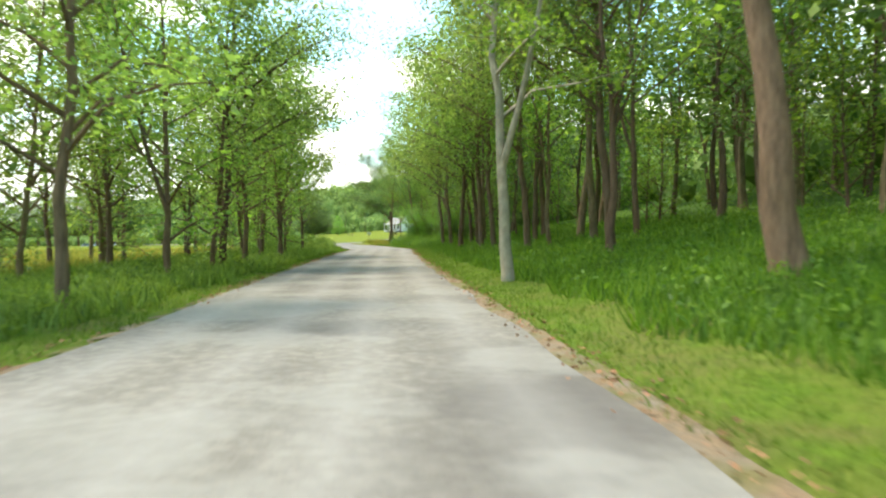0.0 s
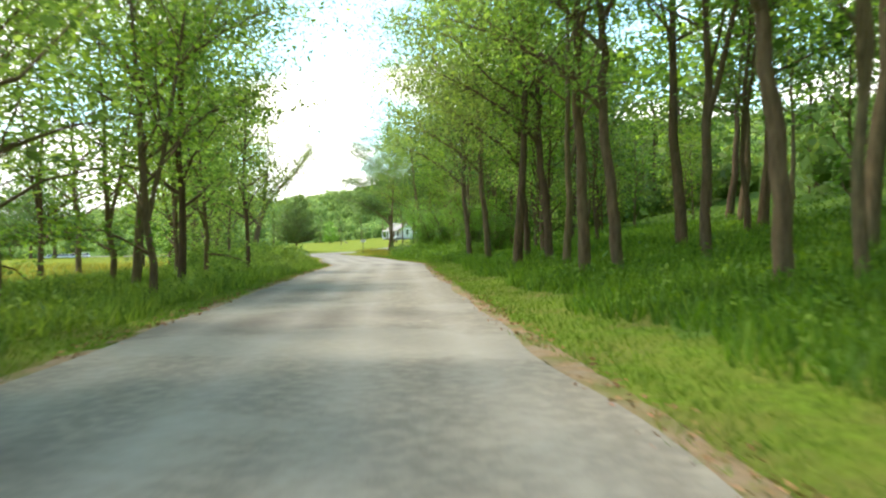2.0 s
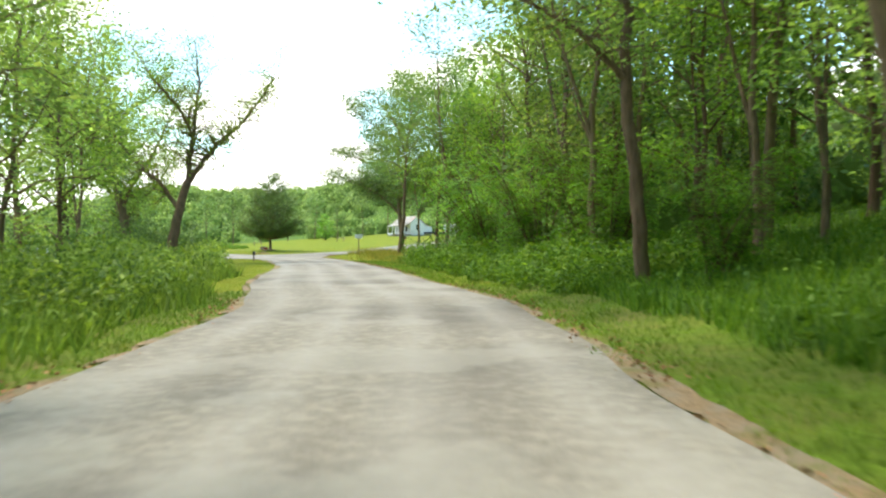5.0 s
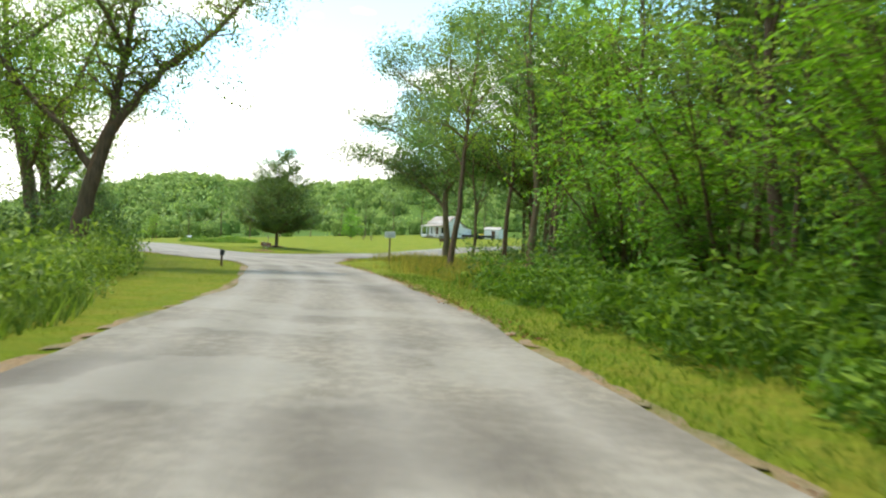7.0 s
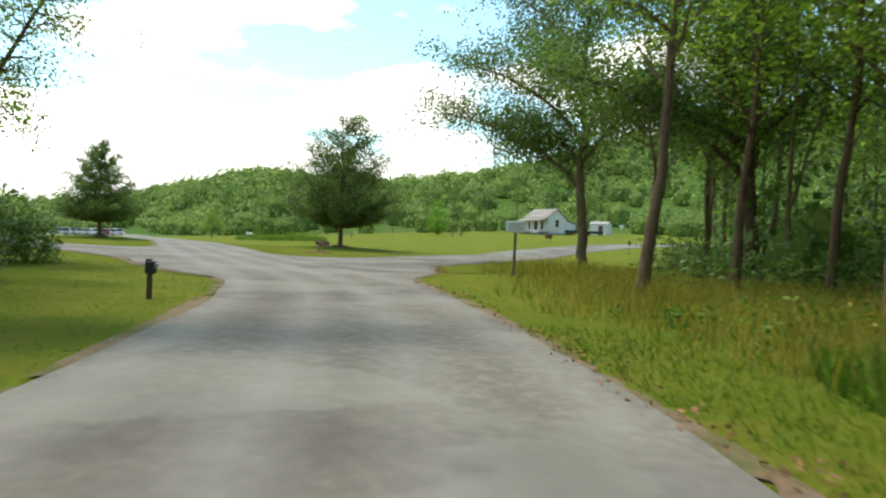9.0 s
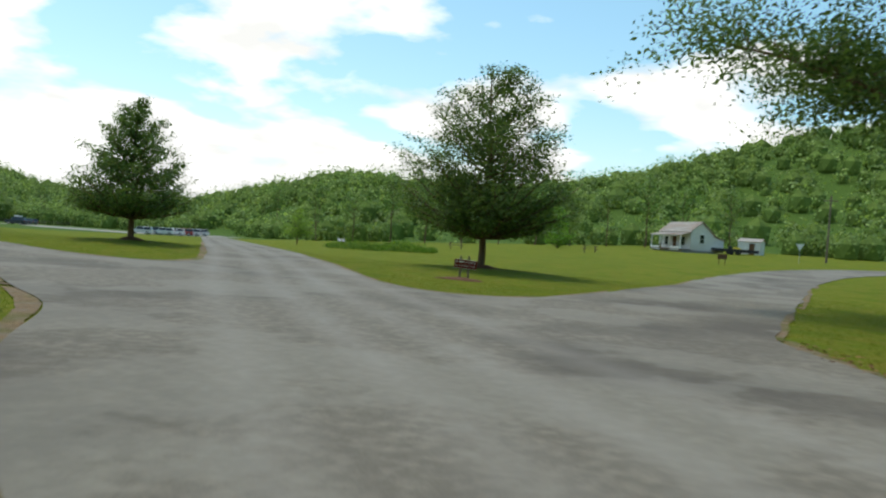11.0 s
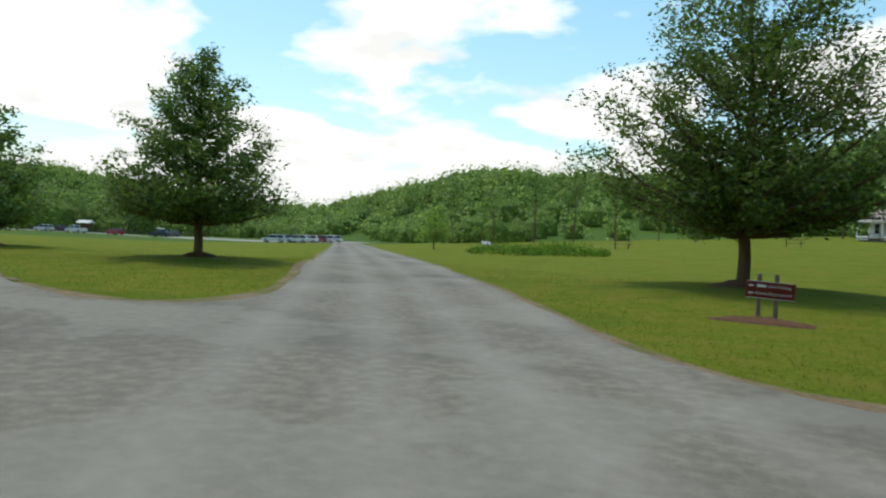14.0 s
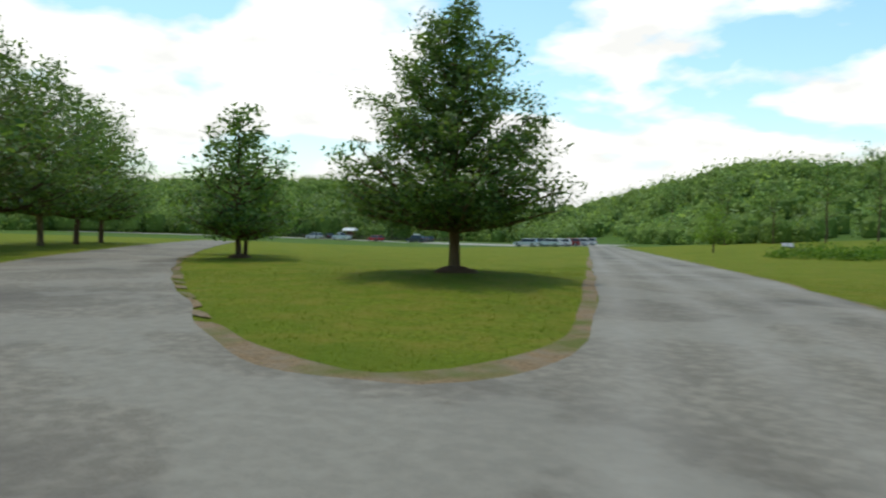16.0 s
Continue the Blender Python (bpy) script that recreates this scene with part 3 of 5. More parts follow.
pale = tree("pale_forked_tree", build_tree(21, 15, 0.185, 0.40, 3.2, 13, 5000, 0.18, fork=0.30, bark=M_PALE, spread=0.45, sides=14), pose(26.0, 49.9, lie1(26.0, 49.9) - 0.02), "pale grey smooth-barked tree forking above the verge")
sapling = tree("sapling", build_tree(31, 6.5, 0.075, 0.15, 1.5, 14, 1000, 0.20, spread=0.38, sides=6), pose(32.1, 72.5, lie1(32.1, 72.5)), "thin young tree with light green leaves in the wood", group="saplings")

red_trunk = tree("red_barked_tree", build_tree(22, 17, 0.34, 0.45, 3.3, 14, 4500, 0.20, lean=(-0.13, 0.0), bark=M_RED, spread=0.46, sides=14), pose(31.9, 42.7, lie1(31.9, 42.7)), "large leaning tree with reddish brown bark on the bank")

rng = np.random.default_rng(5)
placed = [(26.0, 49.9), (31.9, 42.7), (37.9, 46.4), (28.9, 54.1), (27.7, 69.4), (34.7, 58.5), (21.0, 79.2)]
RIGHT_TREES = [(21.7, 74.4, 0, 1.0), (18.9, 83.1, 2, 0.95), (19.6, 91.1, 0, 1.0), (17.1, 104.6, 4, 0.9), (20.6, 103.8, 2, 0.95), (30.3, 62.6, 4, 1.0), (14.6, 112.0, 1, 0.9),
               (-1.6, 139.4, 2, 0.80), (0.6, 142.6, 0, 0.78), (3.6, 138.0, 4, 0.8), (7.6, 132.5, 0, 0.85), (10.6, 126.5, 1, 0.85), (10.4, 120.5, 2, 0.85), (2.2, 147.5, 4, 0.75), (6.5, 145.0, 2, 0.8),
               (5.4, 136.6, 2, 0.8), (8.8, 139.0, 3, 0.95), (11.2, 134.2, 0, 0.9), (5.4, 141.2, 1, 0.85), (13.4, 129.2, 4, 0.9), (9.2, 146.0, 3, 0.95), (14.2, 124.6, 3, 1.0)]
for x, y, k, s in RIGHT_TREES:
    put_tree(wood_kinds[k], x, y, s, rng.uniform(0, 360))
    placed.append((x, y))
made = 0
while made < 108:
    y = rng.uniform(22, 150)
    lat = 5.5 + 40 * rng.random() ** 1.25
    c = LINES["main"][np.argmin(np.abs(LINES["main"][:, 1] - min(y, 134)))]
    x = c[0] + (lat + HW) * 1.04
    if y > 126 and x < 1.5 + (y - 126) * 0.05:
        continue
    gap = 2.0 if lat < 14 else 2.7
    if any((x - a) ** 2 + (y - b) ** 2 < gap * gap for a, b in placed) or sdf1(x, y) < 3.5:
        continue
    placed.append((x, y))
    src = wood_kinds[int(rng.integers(0, 5))] if lat < 12 else deep_kinds[int(rng.integers(0, 3))]
    put_tree(src, x, y, rng.uniform(0.82, 1.12), rng.uniform(0, 360), tip=(rng.normal(0, 1.6), rng.normal(0, 1.6)))
    made += 1
made = 0
while made < 46:
    x, y = -2.5 + 42 * rng.random() ** 1.7, rng.uniform(136, 184)
    if x < -2.5 + 0.05 * (y - 142) + (4.5 if y < 142 else 0) or any((x - a) ** 2 + (y - b) ** 2 < 6 for a, b in placed) or sdf1(x, y) < 6:
        continue
    placed.append((x, y))
    src = wood_kinds[int(rng.integers(0, 5))] if x < 9 else deep_kinds[int(rng.integers(0, 3))]
    put_tree(src, x, y, rng.uniform(0.7, 0.95), rng.uniform(0, 360))
    made += 1
for _ in range(32):
    y = rng.uniform(28, 132)
    c = LINES["main"][np.argmin(np.abs(LINES["main"][:, 1] - y))]
    x = c[0] + HW + 12.0 + 18 * rng.random()
    put_tree(sapling, x, y, rng.uniform(0.7, 1.3), rng.uniform(0, 360))

for _ in range(18):
    x, y = rng.uniform(9.5, 20), rng.uniform(131, 162)
    if sdf1(x, y) > 5.0:
        put_tree(sapling, x, y, rng.uniform(1.1, 1.7), rng.uniform(0, 360))

# trees between the road and the open field
L_LABEL = "slender tree with dark trunk between road and field"
left_kinds = [
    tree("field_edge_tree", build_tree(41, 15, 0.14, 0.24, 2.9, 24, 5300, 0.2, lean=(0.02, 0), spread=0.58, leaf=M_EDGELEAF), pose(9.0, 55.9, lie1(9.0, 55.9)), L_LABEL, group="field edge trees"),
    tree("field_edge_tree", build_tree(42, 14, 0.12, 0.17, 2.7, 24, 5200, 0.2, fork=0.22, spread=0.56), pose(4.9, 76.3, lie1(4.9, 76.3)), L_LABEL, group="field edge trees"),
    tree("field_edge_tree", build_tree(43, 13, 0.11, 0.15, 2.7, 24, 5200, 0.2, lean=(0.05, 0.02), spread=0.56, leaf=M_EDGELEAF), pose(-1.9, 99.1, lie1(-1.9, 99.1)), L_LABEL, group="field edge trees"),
]
for x, y, k, s in [(7.9, 75.8, 0, 1.05), (8.5, 66.7, 1, 0.95), (12.2, 61.6, 0, 1.0), (5.0, 69.3, 2, 1.0), (3.0, 83.9, 1, 1.0), (0.6, 88.6, 2, 1.05), (5.1, 87.0, 0, 0.9), (-2.8, 93.3, 1, 1.0), (-5.5, 101.0, 2, 1.1), (-7.5, 106.5, 0, 0.95), (-9.5, 112.0, 2, 1.0),
                   (14.9, 50.5, 1, 1.0), (11.4, 48.1, 2, 1.0), (6.7, 58.7, 2, 1.1), (3.3, 63.8, 0, 1.0), (0.6, 74.4, 0, 1.1), (-2.2, 81.5, 1, 1.1), (18.4, 40.9, 0, 1.0), (15.1, 38.0, 1, 1.05), (12.2, 41.6, 2, 1.0), (8.4, 47.2, 1, 1.0), (-4.5, 87.2, 0, 1.1), (-12.0, 116.5, 1, 0.95), (6.0, 52.2, 0, 1.15), (1.4, 68.4, 2, 1.15), (-6.6, 96.3, 0, 1.1),
                   (11.8, 118.6, 2, 0.9), (12.6, 123.4, 1, 0.85), (13.8, 113.8, 2, 0.95), (9.8, 129.6, 2, 0.85), (16.2, 108.2, 1, 0.9), (7.2, 136.4, 1, 0.85), (18.6, 98.9, 2, 0.9), (19.9, 86.7, 1, 0.8), (6.8, 41.2, 0, 1.1), (3.5, 51.3, 1, 1.1), (0.7, 59.4, 2, 1.15), (-2.1, 66.5, 0, 1.1), (-4.9, 74.0, 1, 1.15), (10.6, 35.1, 2, 1.1), (13.8, 55.5, 2, 0.95), (10.6, 69.7, 1, 0.95), (6.3, 80.6, 2, 0.95)]:
    put_tree(left_kinds[k], x, y, s, rng.uniform(0, 360), tip=(rng.normal(0, 2), rng.normal(0, 2)))


def smooth_line3(p, n=4):
    q = np.vstack([2 * p[0] - p[1], p, 2 * p[-1] - p[-2]])
    out = []
    for i in range(1, len(q) - 2):
        a, b, c, d = q[i - 1], q[i], q[i + 1], q[i + 2]
        for t in np.arange(n) / n:
            out.append(0.5 * (2 * b + (c - a) * t + (2 * a - 5 * b + 4 * c - d) * t**2 + (3 * b - a - 3 * c + d) * t**3))
    return np.array(out + [p[-1]])


def limb_tree(seed, along, limbs, leaves, size, spread=0.27, hang=-0.42, leaf=None):
    """Tree from drawn limbs: each (way along, way across, height) points, radius at both ends, sides; fine leaves hang from their twigs."""
    r = np.random.default_rng(seed)
    tv, tf, centres = [], [], []
    a_dir = np.array([along[0], along[1], 0.0])
    b_dir = np.array([-along[1], along[0], 0.0])
    for k, (pts, r0, r1, sides, bare) in enumerate(limbs):
        p = smooth_line3(np.array([a_dir * a + b_dir * b + np.array([0, 0, z]) for a, b, z in pts]))
        p[1:] += r.normal(0, 0.03, p[1:].shape)
        rad = np.linspace(r0, r1, len(p))
        tube(p, rad, sides, tv, tf)
        for i in range(bare, len(p)):
            for _ in range(5 if i > 5 else 3):
                a = r.uniform(0, 6.28)
                lp = limb_path(r, p[i], (math.cos(a), math.sin(a), r.uniform(-0.1, 1.2)), r.uniform(1.0, 2.6), 5, 0.16, -0.05)
                tube(lp[[0, 2, 5]], max(0.012, rad[i] * 0.4) * np.array([1.0, 0.66, 0.15]), 3, tv, tf)
                for q in (2, 3, 4, 5):
                    centres.append(lp[q])
                    tw = limb_path(r, lp[q], (r.normal(), r.normal(), 0.0), r.uniform(0.6, 1.7), 3, 0.12, hang)
                    centres += [tw[1], tw[2], tw[3]]
    centres = np.array(centres)
    per = 15
    centres = centres[r.permutation(len(centres))[:leaves // per]]
    lv, lf = leaf_quads(r, centres, spread, max(per, leaves // len(centres)), size, droop=0.6, long=2.2)
    return mesh_of("trunk", tv, tf, M_BARK, True), mesh_of("crown", lv, lf, leaf or M_LEAF)


LEANING = [([(0, 0, -0.3), (0.22, 0, 1.4), (0.62, 0.05, 3.0), (1.17, 0, 4.5)], 0.36, 0.24, 12, 99),
           ([(1.17, 0, 4.4), (1.35, 0.2, 6.0), (1.7, 0.4, 7.8), (1.9, 0.2, 9.8), (1.7, 0, 12)], 0.20, 0.03, 8, 2),
           ([(1.17, 0, 4.4), (2.1, -0.1, 5.6), (3.2, -0.3, 6.7), (4.6, -0.2, 7.8), (6.0, 0.1, 9.3), (6.9, 0.2, 10.6)], 0.19, 0.03, 8, 3),
           ([(0.6, 0.05, 3.0), (-0.6, 0.6, 4.4), (-2.2, 1.2, 5.8), (-3.6, 1.6, 7.6), (-4.4, 1.6, 9.4)], 0.15, 0.03, 7, 2),
           ([(1.5, 0.3, 7.0), (0.4, -0.8, 8.4), (-1.2, -1.8, 9.6), (-2.4, -2.4, 11.0)], 0.11, 0.02, 6, 1)]
WALNUT = [([(0, 0, -0.3), (0.1, 0, 2), (0.3, 0, 4.5), (0.2, 0, 7), (0.4, 0.2, 10), (0.2, 0, 13), (0.5, 0, 16), (0.4, 0, 18.5)], 0.28, 0.03, 12, 15),
          ([(0.25, 0, 4.0), (1.5, -0.3, 5.2), (3.5, -0.5, 6.6), (6.0, -0.6, 7.6), (8.0, -0.4, 8.1)], 0.15, 0.02, 7, 3),
          ([(0.3, 0, 6.5), (2.0, 0.6, 8.3), (4.5, 1.0, 9.8), (7.0, 1.2, 10.6)], 0.13, 0.02, 7, 2),
          ([(0.3, 0, 5.0), (1.5, -1.5, 6.5), (3.5, -3.5, 7.8), (5.5, -4.8, 8.4)], 0.13, 0.02, 7, 2),
          ([(0.2, 0, 5.5), (-1.5, 0.8, 7.5), (-3.5, 1.2, 9.2)], 0.12, 0.02, 6, 1),
          ([(0.2, 0, 7.0), (-1.0, -1.5, 8.5), (-2.2, -3.0, 9.8)], 0.11, 0.02, 6, 1),
          ([(0.3, 0.1, 8.5), (2.0, -0.8, 10.8), (4.0, -1.4, 12.6)], 0.11, 0.02, 6, 1),
          ([(0.3, 0.1, 7.5), (1.0, 2.0, 9.2), (1.6, 4.4, 10.6)], 0.11, 0.02, 6, 1),
          ([(0.3, 0, 5.4), (1.6, -1.8, 6.5), (3.2, -3.0, 6.9), (4.6, -3.8, 6.5)], 0.1, 0.02, 6, 1),
          ([(0.4, 0.2, 10), (2.0, 0.6, 12.4), (4.2, 0.9, 14.2), (5.4, 0.7, 15.6)], 0.09, 0.02, 6, 1),
          ([(0.2, 0, 12.6), (1.8, -1.0, 14.6), (3.4, -1.6, 16.8)], 0.08, 0.02, 6, 1),
          ([(0.2, 0, 11.6), (-1.2, 0.8, 13.6), (-2.4, 1.4, 15.8)], 0.08, 0.02, 6, 1)]


willow = tree("leaning_tree", limb_tree(51, (0.78, 0.63), LEANING, 19000, 0.15, 0.30), pose(-12.6, 126.0, lie1(-12.6, 126.0)) @ Matrix.Diagonal((0.95, 0.95, 1.14, 1)), "leaning forked tree with fine drooping leaves at the field edge", group="field edge trees")
OVERHANG = [([(0, 0, -0.3), (0.1, 0.1, 2), (0.35, 0, 4.5), (0.3, -0.2, 7), (0.7, 0, 10), (0.6, 0.2, 13), (0.9, 0, 16)], 0.19, 0.03, 9, 14),
            ([(0.35, 0, 4.8), (1.6, 0.3, 6.0), (3.2, 0.2, 7.0), (4.8, 0.6, 7.6)], 0.09, 0.015, 6, 2),
            ([(0.3, 0, 6.6), (1.6, -0.8, 8.2), (3.4, -1.6, 9.4), (5.0, -2.0, 10.2)], 0.09, 0.015, 6, 2),
            ([(0.5, 0, 8.6), (1.8, 0.8, 10.2), (3.4, 1.8, 11.6), (4.6, 2.2, 12.6)], 0.08, 0.015, 6, 1),
            ([(0.4, 0, 7.4), (-0.8, 1.0, 9.0), (-2.2, 1.8, 10.4)], 0.08, 0.015, 6, 1),
            ([(0.6, 0, 9.6), (-0.4, -1.2, 11.4), (-1.4, -2.4, 12.8)], 0.07, 0.015, 5, 1),
            ([(0.7, 0, 11.0), (2.0, -0.4, 13.0), (3.0, -0.4, 14.8)], 0.06, 0.012, 5, 1)]
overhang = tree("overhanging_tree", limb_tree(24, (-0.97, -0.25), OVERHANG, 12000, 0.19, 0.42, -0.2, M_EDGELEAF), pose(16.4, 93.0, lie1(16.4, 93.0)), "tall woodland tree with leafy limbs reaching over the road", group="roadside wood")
for x, y, s, a in [(20.2, 83.2, 1.0, 8), (22.6, 73.4, 0.95, -12), (25.2, 66.0, 1.0, 10), (14.0, 101.8, 1.0, -8), (18.9, 88.4, 0.9, 20), (29.0, 56.4, 1.05, -6)]:
    put_tree(overhang, x, y, s, a)
for x, y, s, a in [(7.6, 73.6, 0.85, 190), (13.4, 57.0, 0.9, 184)]:
    put_tree(overhang, x, y, s, a)
walnut = tree("walnut_tree", limb_tree(23, (-1.0, 0.0), WALNUT, 44000, 0.2, 0.45, -0.22, M_LEAF2), pose(-6.3, 159.0, lie1(-6.3, 159.0)), "broad spreading tree overhanging the road at the junction")
for x, y, s, a in [(1.4, 150.0, 0.95, 20)]:
    put_tree(walnut, x, y, s, a)
put_tree(willow, -22.2, 136.6, 0.85, 170)
put_tree(willow, -18.6, 131.0, 1.0, 150, tall=1.1)
put_tree(willow, -18.0, 123.5, 0.95, 260, tall=1.1)
for x, y, k, s in [(-19.0, 121.0, 0, 1.0), (-22.5, 129.0, 1, 1.0), (-16.5, 118.0, 2, 1.05), (-22.6, 136.0, 1, 0.9), (-21.0, 134.0, 2, 0.9)]:
    put_tree(left_kinds[k], x, y, s, rng.uniform(0, 360))

# lone maples on the lawns
maple_a = tree("maple_tree", build_tree(61, 9.4, 0.17, 0.15, 3.9, 92, 52000, 0.135, form="cone", profile=BROAD, leaf=M_LEAF2, spread=0.25, sides=12, fork=0.5), pose(-24.0, 166.3, lie1(-24.0, 166.3)), "broad conical dark green tree alone on the mown lawn", group="lawn trees")
maple_b = tree("maple_tree", build_tree(62, 6.3, 0.14, 0.16, 3.3, 86, 40000, 0.115, form="cone", leaf=M_LEAF2, spread=0.175, sides=12), pose(-39.0, 160.3, lie1(-39.0, 160.3)) @ Matrix.Scale(1.05, 4), "dense conical dark green tree on the grass island", group="lawn trees")
maple_c = tree("maple_tree", build_tree(65, 8.2, 0.16, 0.14, 3.4, 50, 6000, 0.28, form="cone", leaf=M_LEAF2, spread=0.30, sides=9), pose(-51.6, 159.6, lie1(-51.6, 159.6)) @ Matrix.Scale(0.72, 4), "rounded dark green tree on the far part of the lawn", group="lawn trees")
copy_thing(maple_c, pose(-61.5, 163.6, lie1(-61.5, 163.6), 0, 0, 130) @ Matrix.Scale(1.03, 4))
row_tree = tree("roadside_maple", build_tree(66, 11.5, 0.2, 0.17, 4.5, 64, 10500, 0.28, form="cone", profile=BROAD, leaf=M_LEAF2, spread=0.42, sides=9), pose(-62.5, 150.4, lie1(-62.5, 150.4)), "dense dark green tree in the row along the side road", group="row trees")
for x, y, s in [(-50.6, 144.6, 1.3), (-56.5, 147.2, 1.1), (-69.0, 153.0, 1.0), (-75.5, 156.2, 1.0), (-83.0, 159.4, 1.0), (-91.0, 162.6, 1.0)]:
    put_tree(row_tree, x, y, s, rng.uniform(0, 360))
small = tree("small_lawn_tree", build_tree(63, 4.2, 0.08, 0.22, 1.5, 20, 2600, 0.17, form="cone", leaf=M_LEAF, spread=0.26, sides=8), pose(-62.5, 204.0, lie1(-62.5, 204)), "small round-headed tree on the far lawn")
bright = tree("young_conical_tree", build_tree(64, 6.0, 0.09, 0.05, 2.0, 26, 3000, 0.24, form="cone", leaf=M_SUMAC, spread=0.3, sides=8), pose(-43.0, 237.0, lie1(-43, 237)), "bright green young conical tree before the far wood")


# large leaning shrub with feathered sprays
def feather_shrub(seed, height, reach, stems, mat_leaf):
    r = np.random.default_rng(seed)
    tv, tf, lv, lf = [], [], [], []
    for s in range(stems):
        a = r.uniform(0, 6.28)
        w = (math.cos(a) * 0.42, math.sin(a) * 0.42, 1)
        p = limb_path(r, (r.normal(0, 0.25), r.normal(0, 0.25), -0.1), w, height * r.uniform(0.6, 1.05), 8, 0.07, -0.02)
        tube(p, 0.045 * (1 - 0.85 * np.linspace(0, 1, 9)), 5, tv, tf)
        for q in range(2, 9):
            for _ in range(5):
                b = r.uniform(0, 6.28)
                spray = limb_path(r, p[q] + r.normal(0, 0.12, 3), (math.cos(b), math.sin(b), 0.35), reach * r.uniform(0.5, 1.1), 7, 0.06, -0.16)
                tube(spray[::3], 0.008 * (1 - 0.8 * np.linspace(0, 1, 3)), 3, tv, tf)
                d = np.gradient(spray, axis=0)
                for i in range(1, 8):
                    t = d[i] / (np.linalg.norm(d[i]) + 1e-9)
                    side = np.cross(t, (0, 0, 1.0))
                    side /= np.linalg.norm(side) + 1e-9
                    for sg in (-1, 1):
                        ax = side * sg + t * 0.45 + np.array([0, 0, -0.25]) + r.normal(0, 0.12, 3)
                        ax /= np.linalg.norm(ax)
                        L = 0.21 * r.uniform(0.8, 1.25) * (1.1 - 0.06 * i)
                        o = spray[i]
                        wv = np.cross(ax, (0, 0, 1.0))
                        wv = wv / (np.linalg.norm(wv) + 1e-9) * L * 0.19
                        k = len(lv)
                        lv += [tuple(o), tuple(o + ax * L * 0.45 + wv), tuple(o + ax * L), tuple(o + ax * L * 0.45 - wv)]
                        lf.append((k, k + 1, k + 2, k + 3))
    return mesh_of("stem", tv, tf, M_BARK, True), mesh_of("foliage", lv, lf, mat_leaf)


fs = feather_shrub(71, 5.2, 1.35, 13, M_SUMAC)
shrub = thing("feathery_shrub", pose(8.6, 116.3, lie1(8.6, 116.3)), "big arching shrub with bright feathered leaves at the wood edge", "shrub", "wood edge shrubs")
mesh_part("stem", fs[0], shrub)
mesh_part("foliage", fs[1], shrub)
for x, y, s in [(10.8, 112.3, 0.95), (6.9, 121.3, 1.0), (13.4, 107.5, 0.85), (12.6, 116.0, 1.15), (15.8, 101.5, 0.7)]:
    put_tree(shrub, x, y, s, rng.uniform(0, 360))


# ======== undergrowth, weeds, grass: uncountable ========
def scatter(n, seed, area, keep):
    """n points of the box area where keep(x, y) is true."""
    r = np.random.default_rng(seed)
    out = np.zeros((0, 2))
    while len(out) < n:
        p = np.stack([r.uniform(area[0], area[1], n), r.uniform(area[2], area[3], n)], 1)
        out = np.vstack([out, p[keep(p[:, 0], p[:, 1], r)]])
    return out[:n], r


def stuff(name, v, f, material, label, category):
    ob = new(name, mesh_of(name, v, f, material))
    return tagged(ob, label, category, kind="stuff")


def plants(name, n, seed, area, keep, tall, per, size, spread, material, label, category, droop=0.1, flat=0.8, long=2.4):
    """Leafy plants: leaves scattered up to a height that varies over the ground."""
    p, r = scatter(n, seed, area, keep)
    z = lie(p[:, 0], p[:, 1])
    h = tall * (0.35 + 0.65 * (0.5 + 0.5 * np.sin(p[:, 0] * 0.9) * np.cos(p[:, 1] * 0.7 + p[:, 0] * 0.3))) * r.uniform(0.5, 1.1, n)
    c = np.repeat(np.column_stack([p, z]), per, axis=0)
    c[:, 2] += np.repeat(h, per) * r.uniform(0.05, 1.0, len(c))
    v, f = leaf_quads(r, c, spread, 1, size, droop, flat, long)
    v[:, 2] = np.maximum(v[:, 2], np.repeat(c[:, 2], 4) - size)
    return stuff(name, v, f, material, label, category)


def patchy(x, y, s=0.16, seed=0.0):
    return np.sin(x * s + seed) * np.cos(y * s * 1.2 - seed) + 0.6 * np.sin(x * s * 2.3 + y * s * 1.7 + seed)


def right_bank(x, y, r):
    lat, fy = main_side(x, y)
    return (lat > HW + 2.4 + 0.5 * patchy(x, y, 0.8)) & (fy < 131) & (r.random(len(x)) < np.exp(-(lat - 5) / 13)) & (road_sdf(x, y) > 1.2)


plants("bank_undergrowth", 13000, 81, (-4, 62, 22, 140), right_bank, 0.6, 4, 0.17, 0.10, M_WEED, "dense green leafy undergrowth covering the woodland bank", "undergrowth")


def right_weeds(x, y, r):
    lat, fy = main_side(x, y)
    return (lat > HW + 1.5 + 0.4 * patchy(x, y, 1.1)) & (lat < HW + 6.5) & (fy > 100) & (fy < 124) & (y < 126)


plants("tall_weeds", 5200, 82, (-2, 20, 98, 128), right_weeds, 1.45, 7, 0.19, 0.09, M_WEED, "tall leafy weeds and nettles along the wood edge", "weeds", droop=0.35, flat=0.6, long=3.2)


def left_weeds(x, y, r):
    lat, fy = main_side(x, y)
    edge = 1.5
    return (lat < -HW - edge - 0.4 * patchy(x, y, 0.9)) & (lat > -HW - 7.5 - 4 * np.clip((fy - 90) / 20, 0, 1)) & (fy > 26) & (fy < 118)


plants("field_edge_weeds", 11000, 83, (-18, 26, 24, 122), left_weeds, 0.62, 5, 0.16, 0.10, M_HAZEWEED, "knee-high green weeds along the road and field edge", "weeds", droop=0.0, flat=1.2, long=3.2)


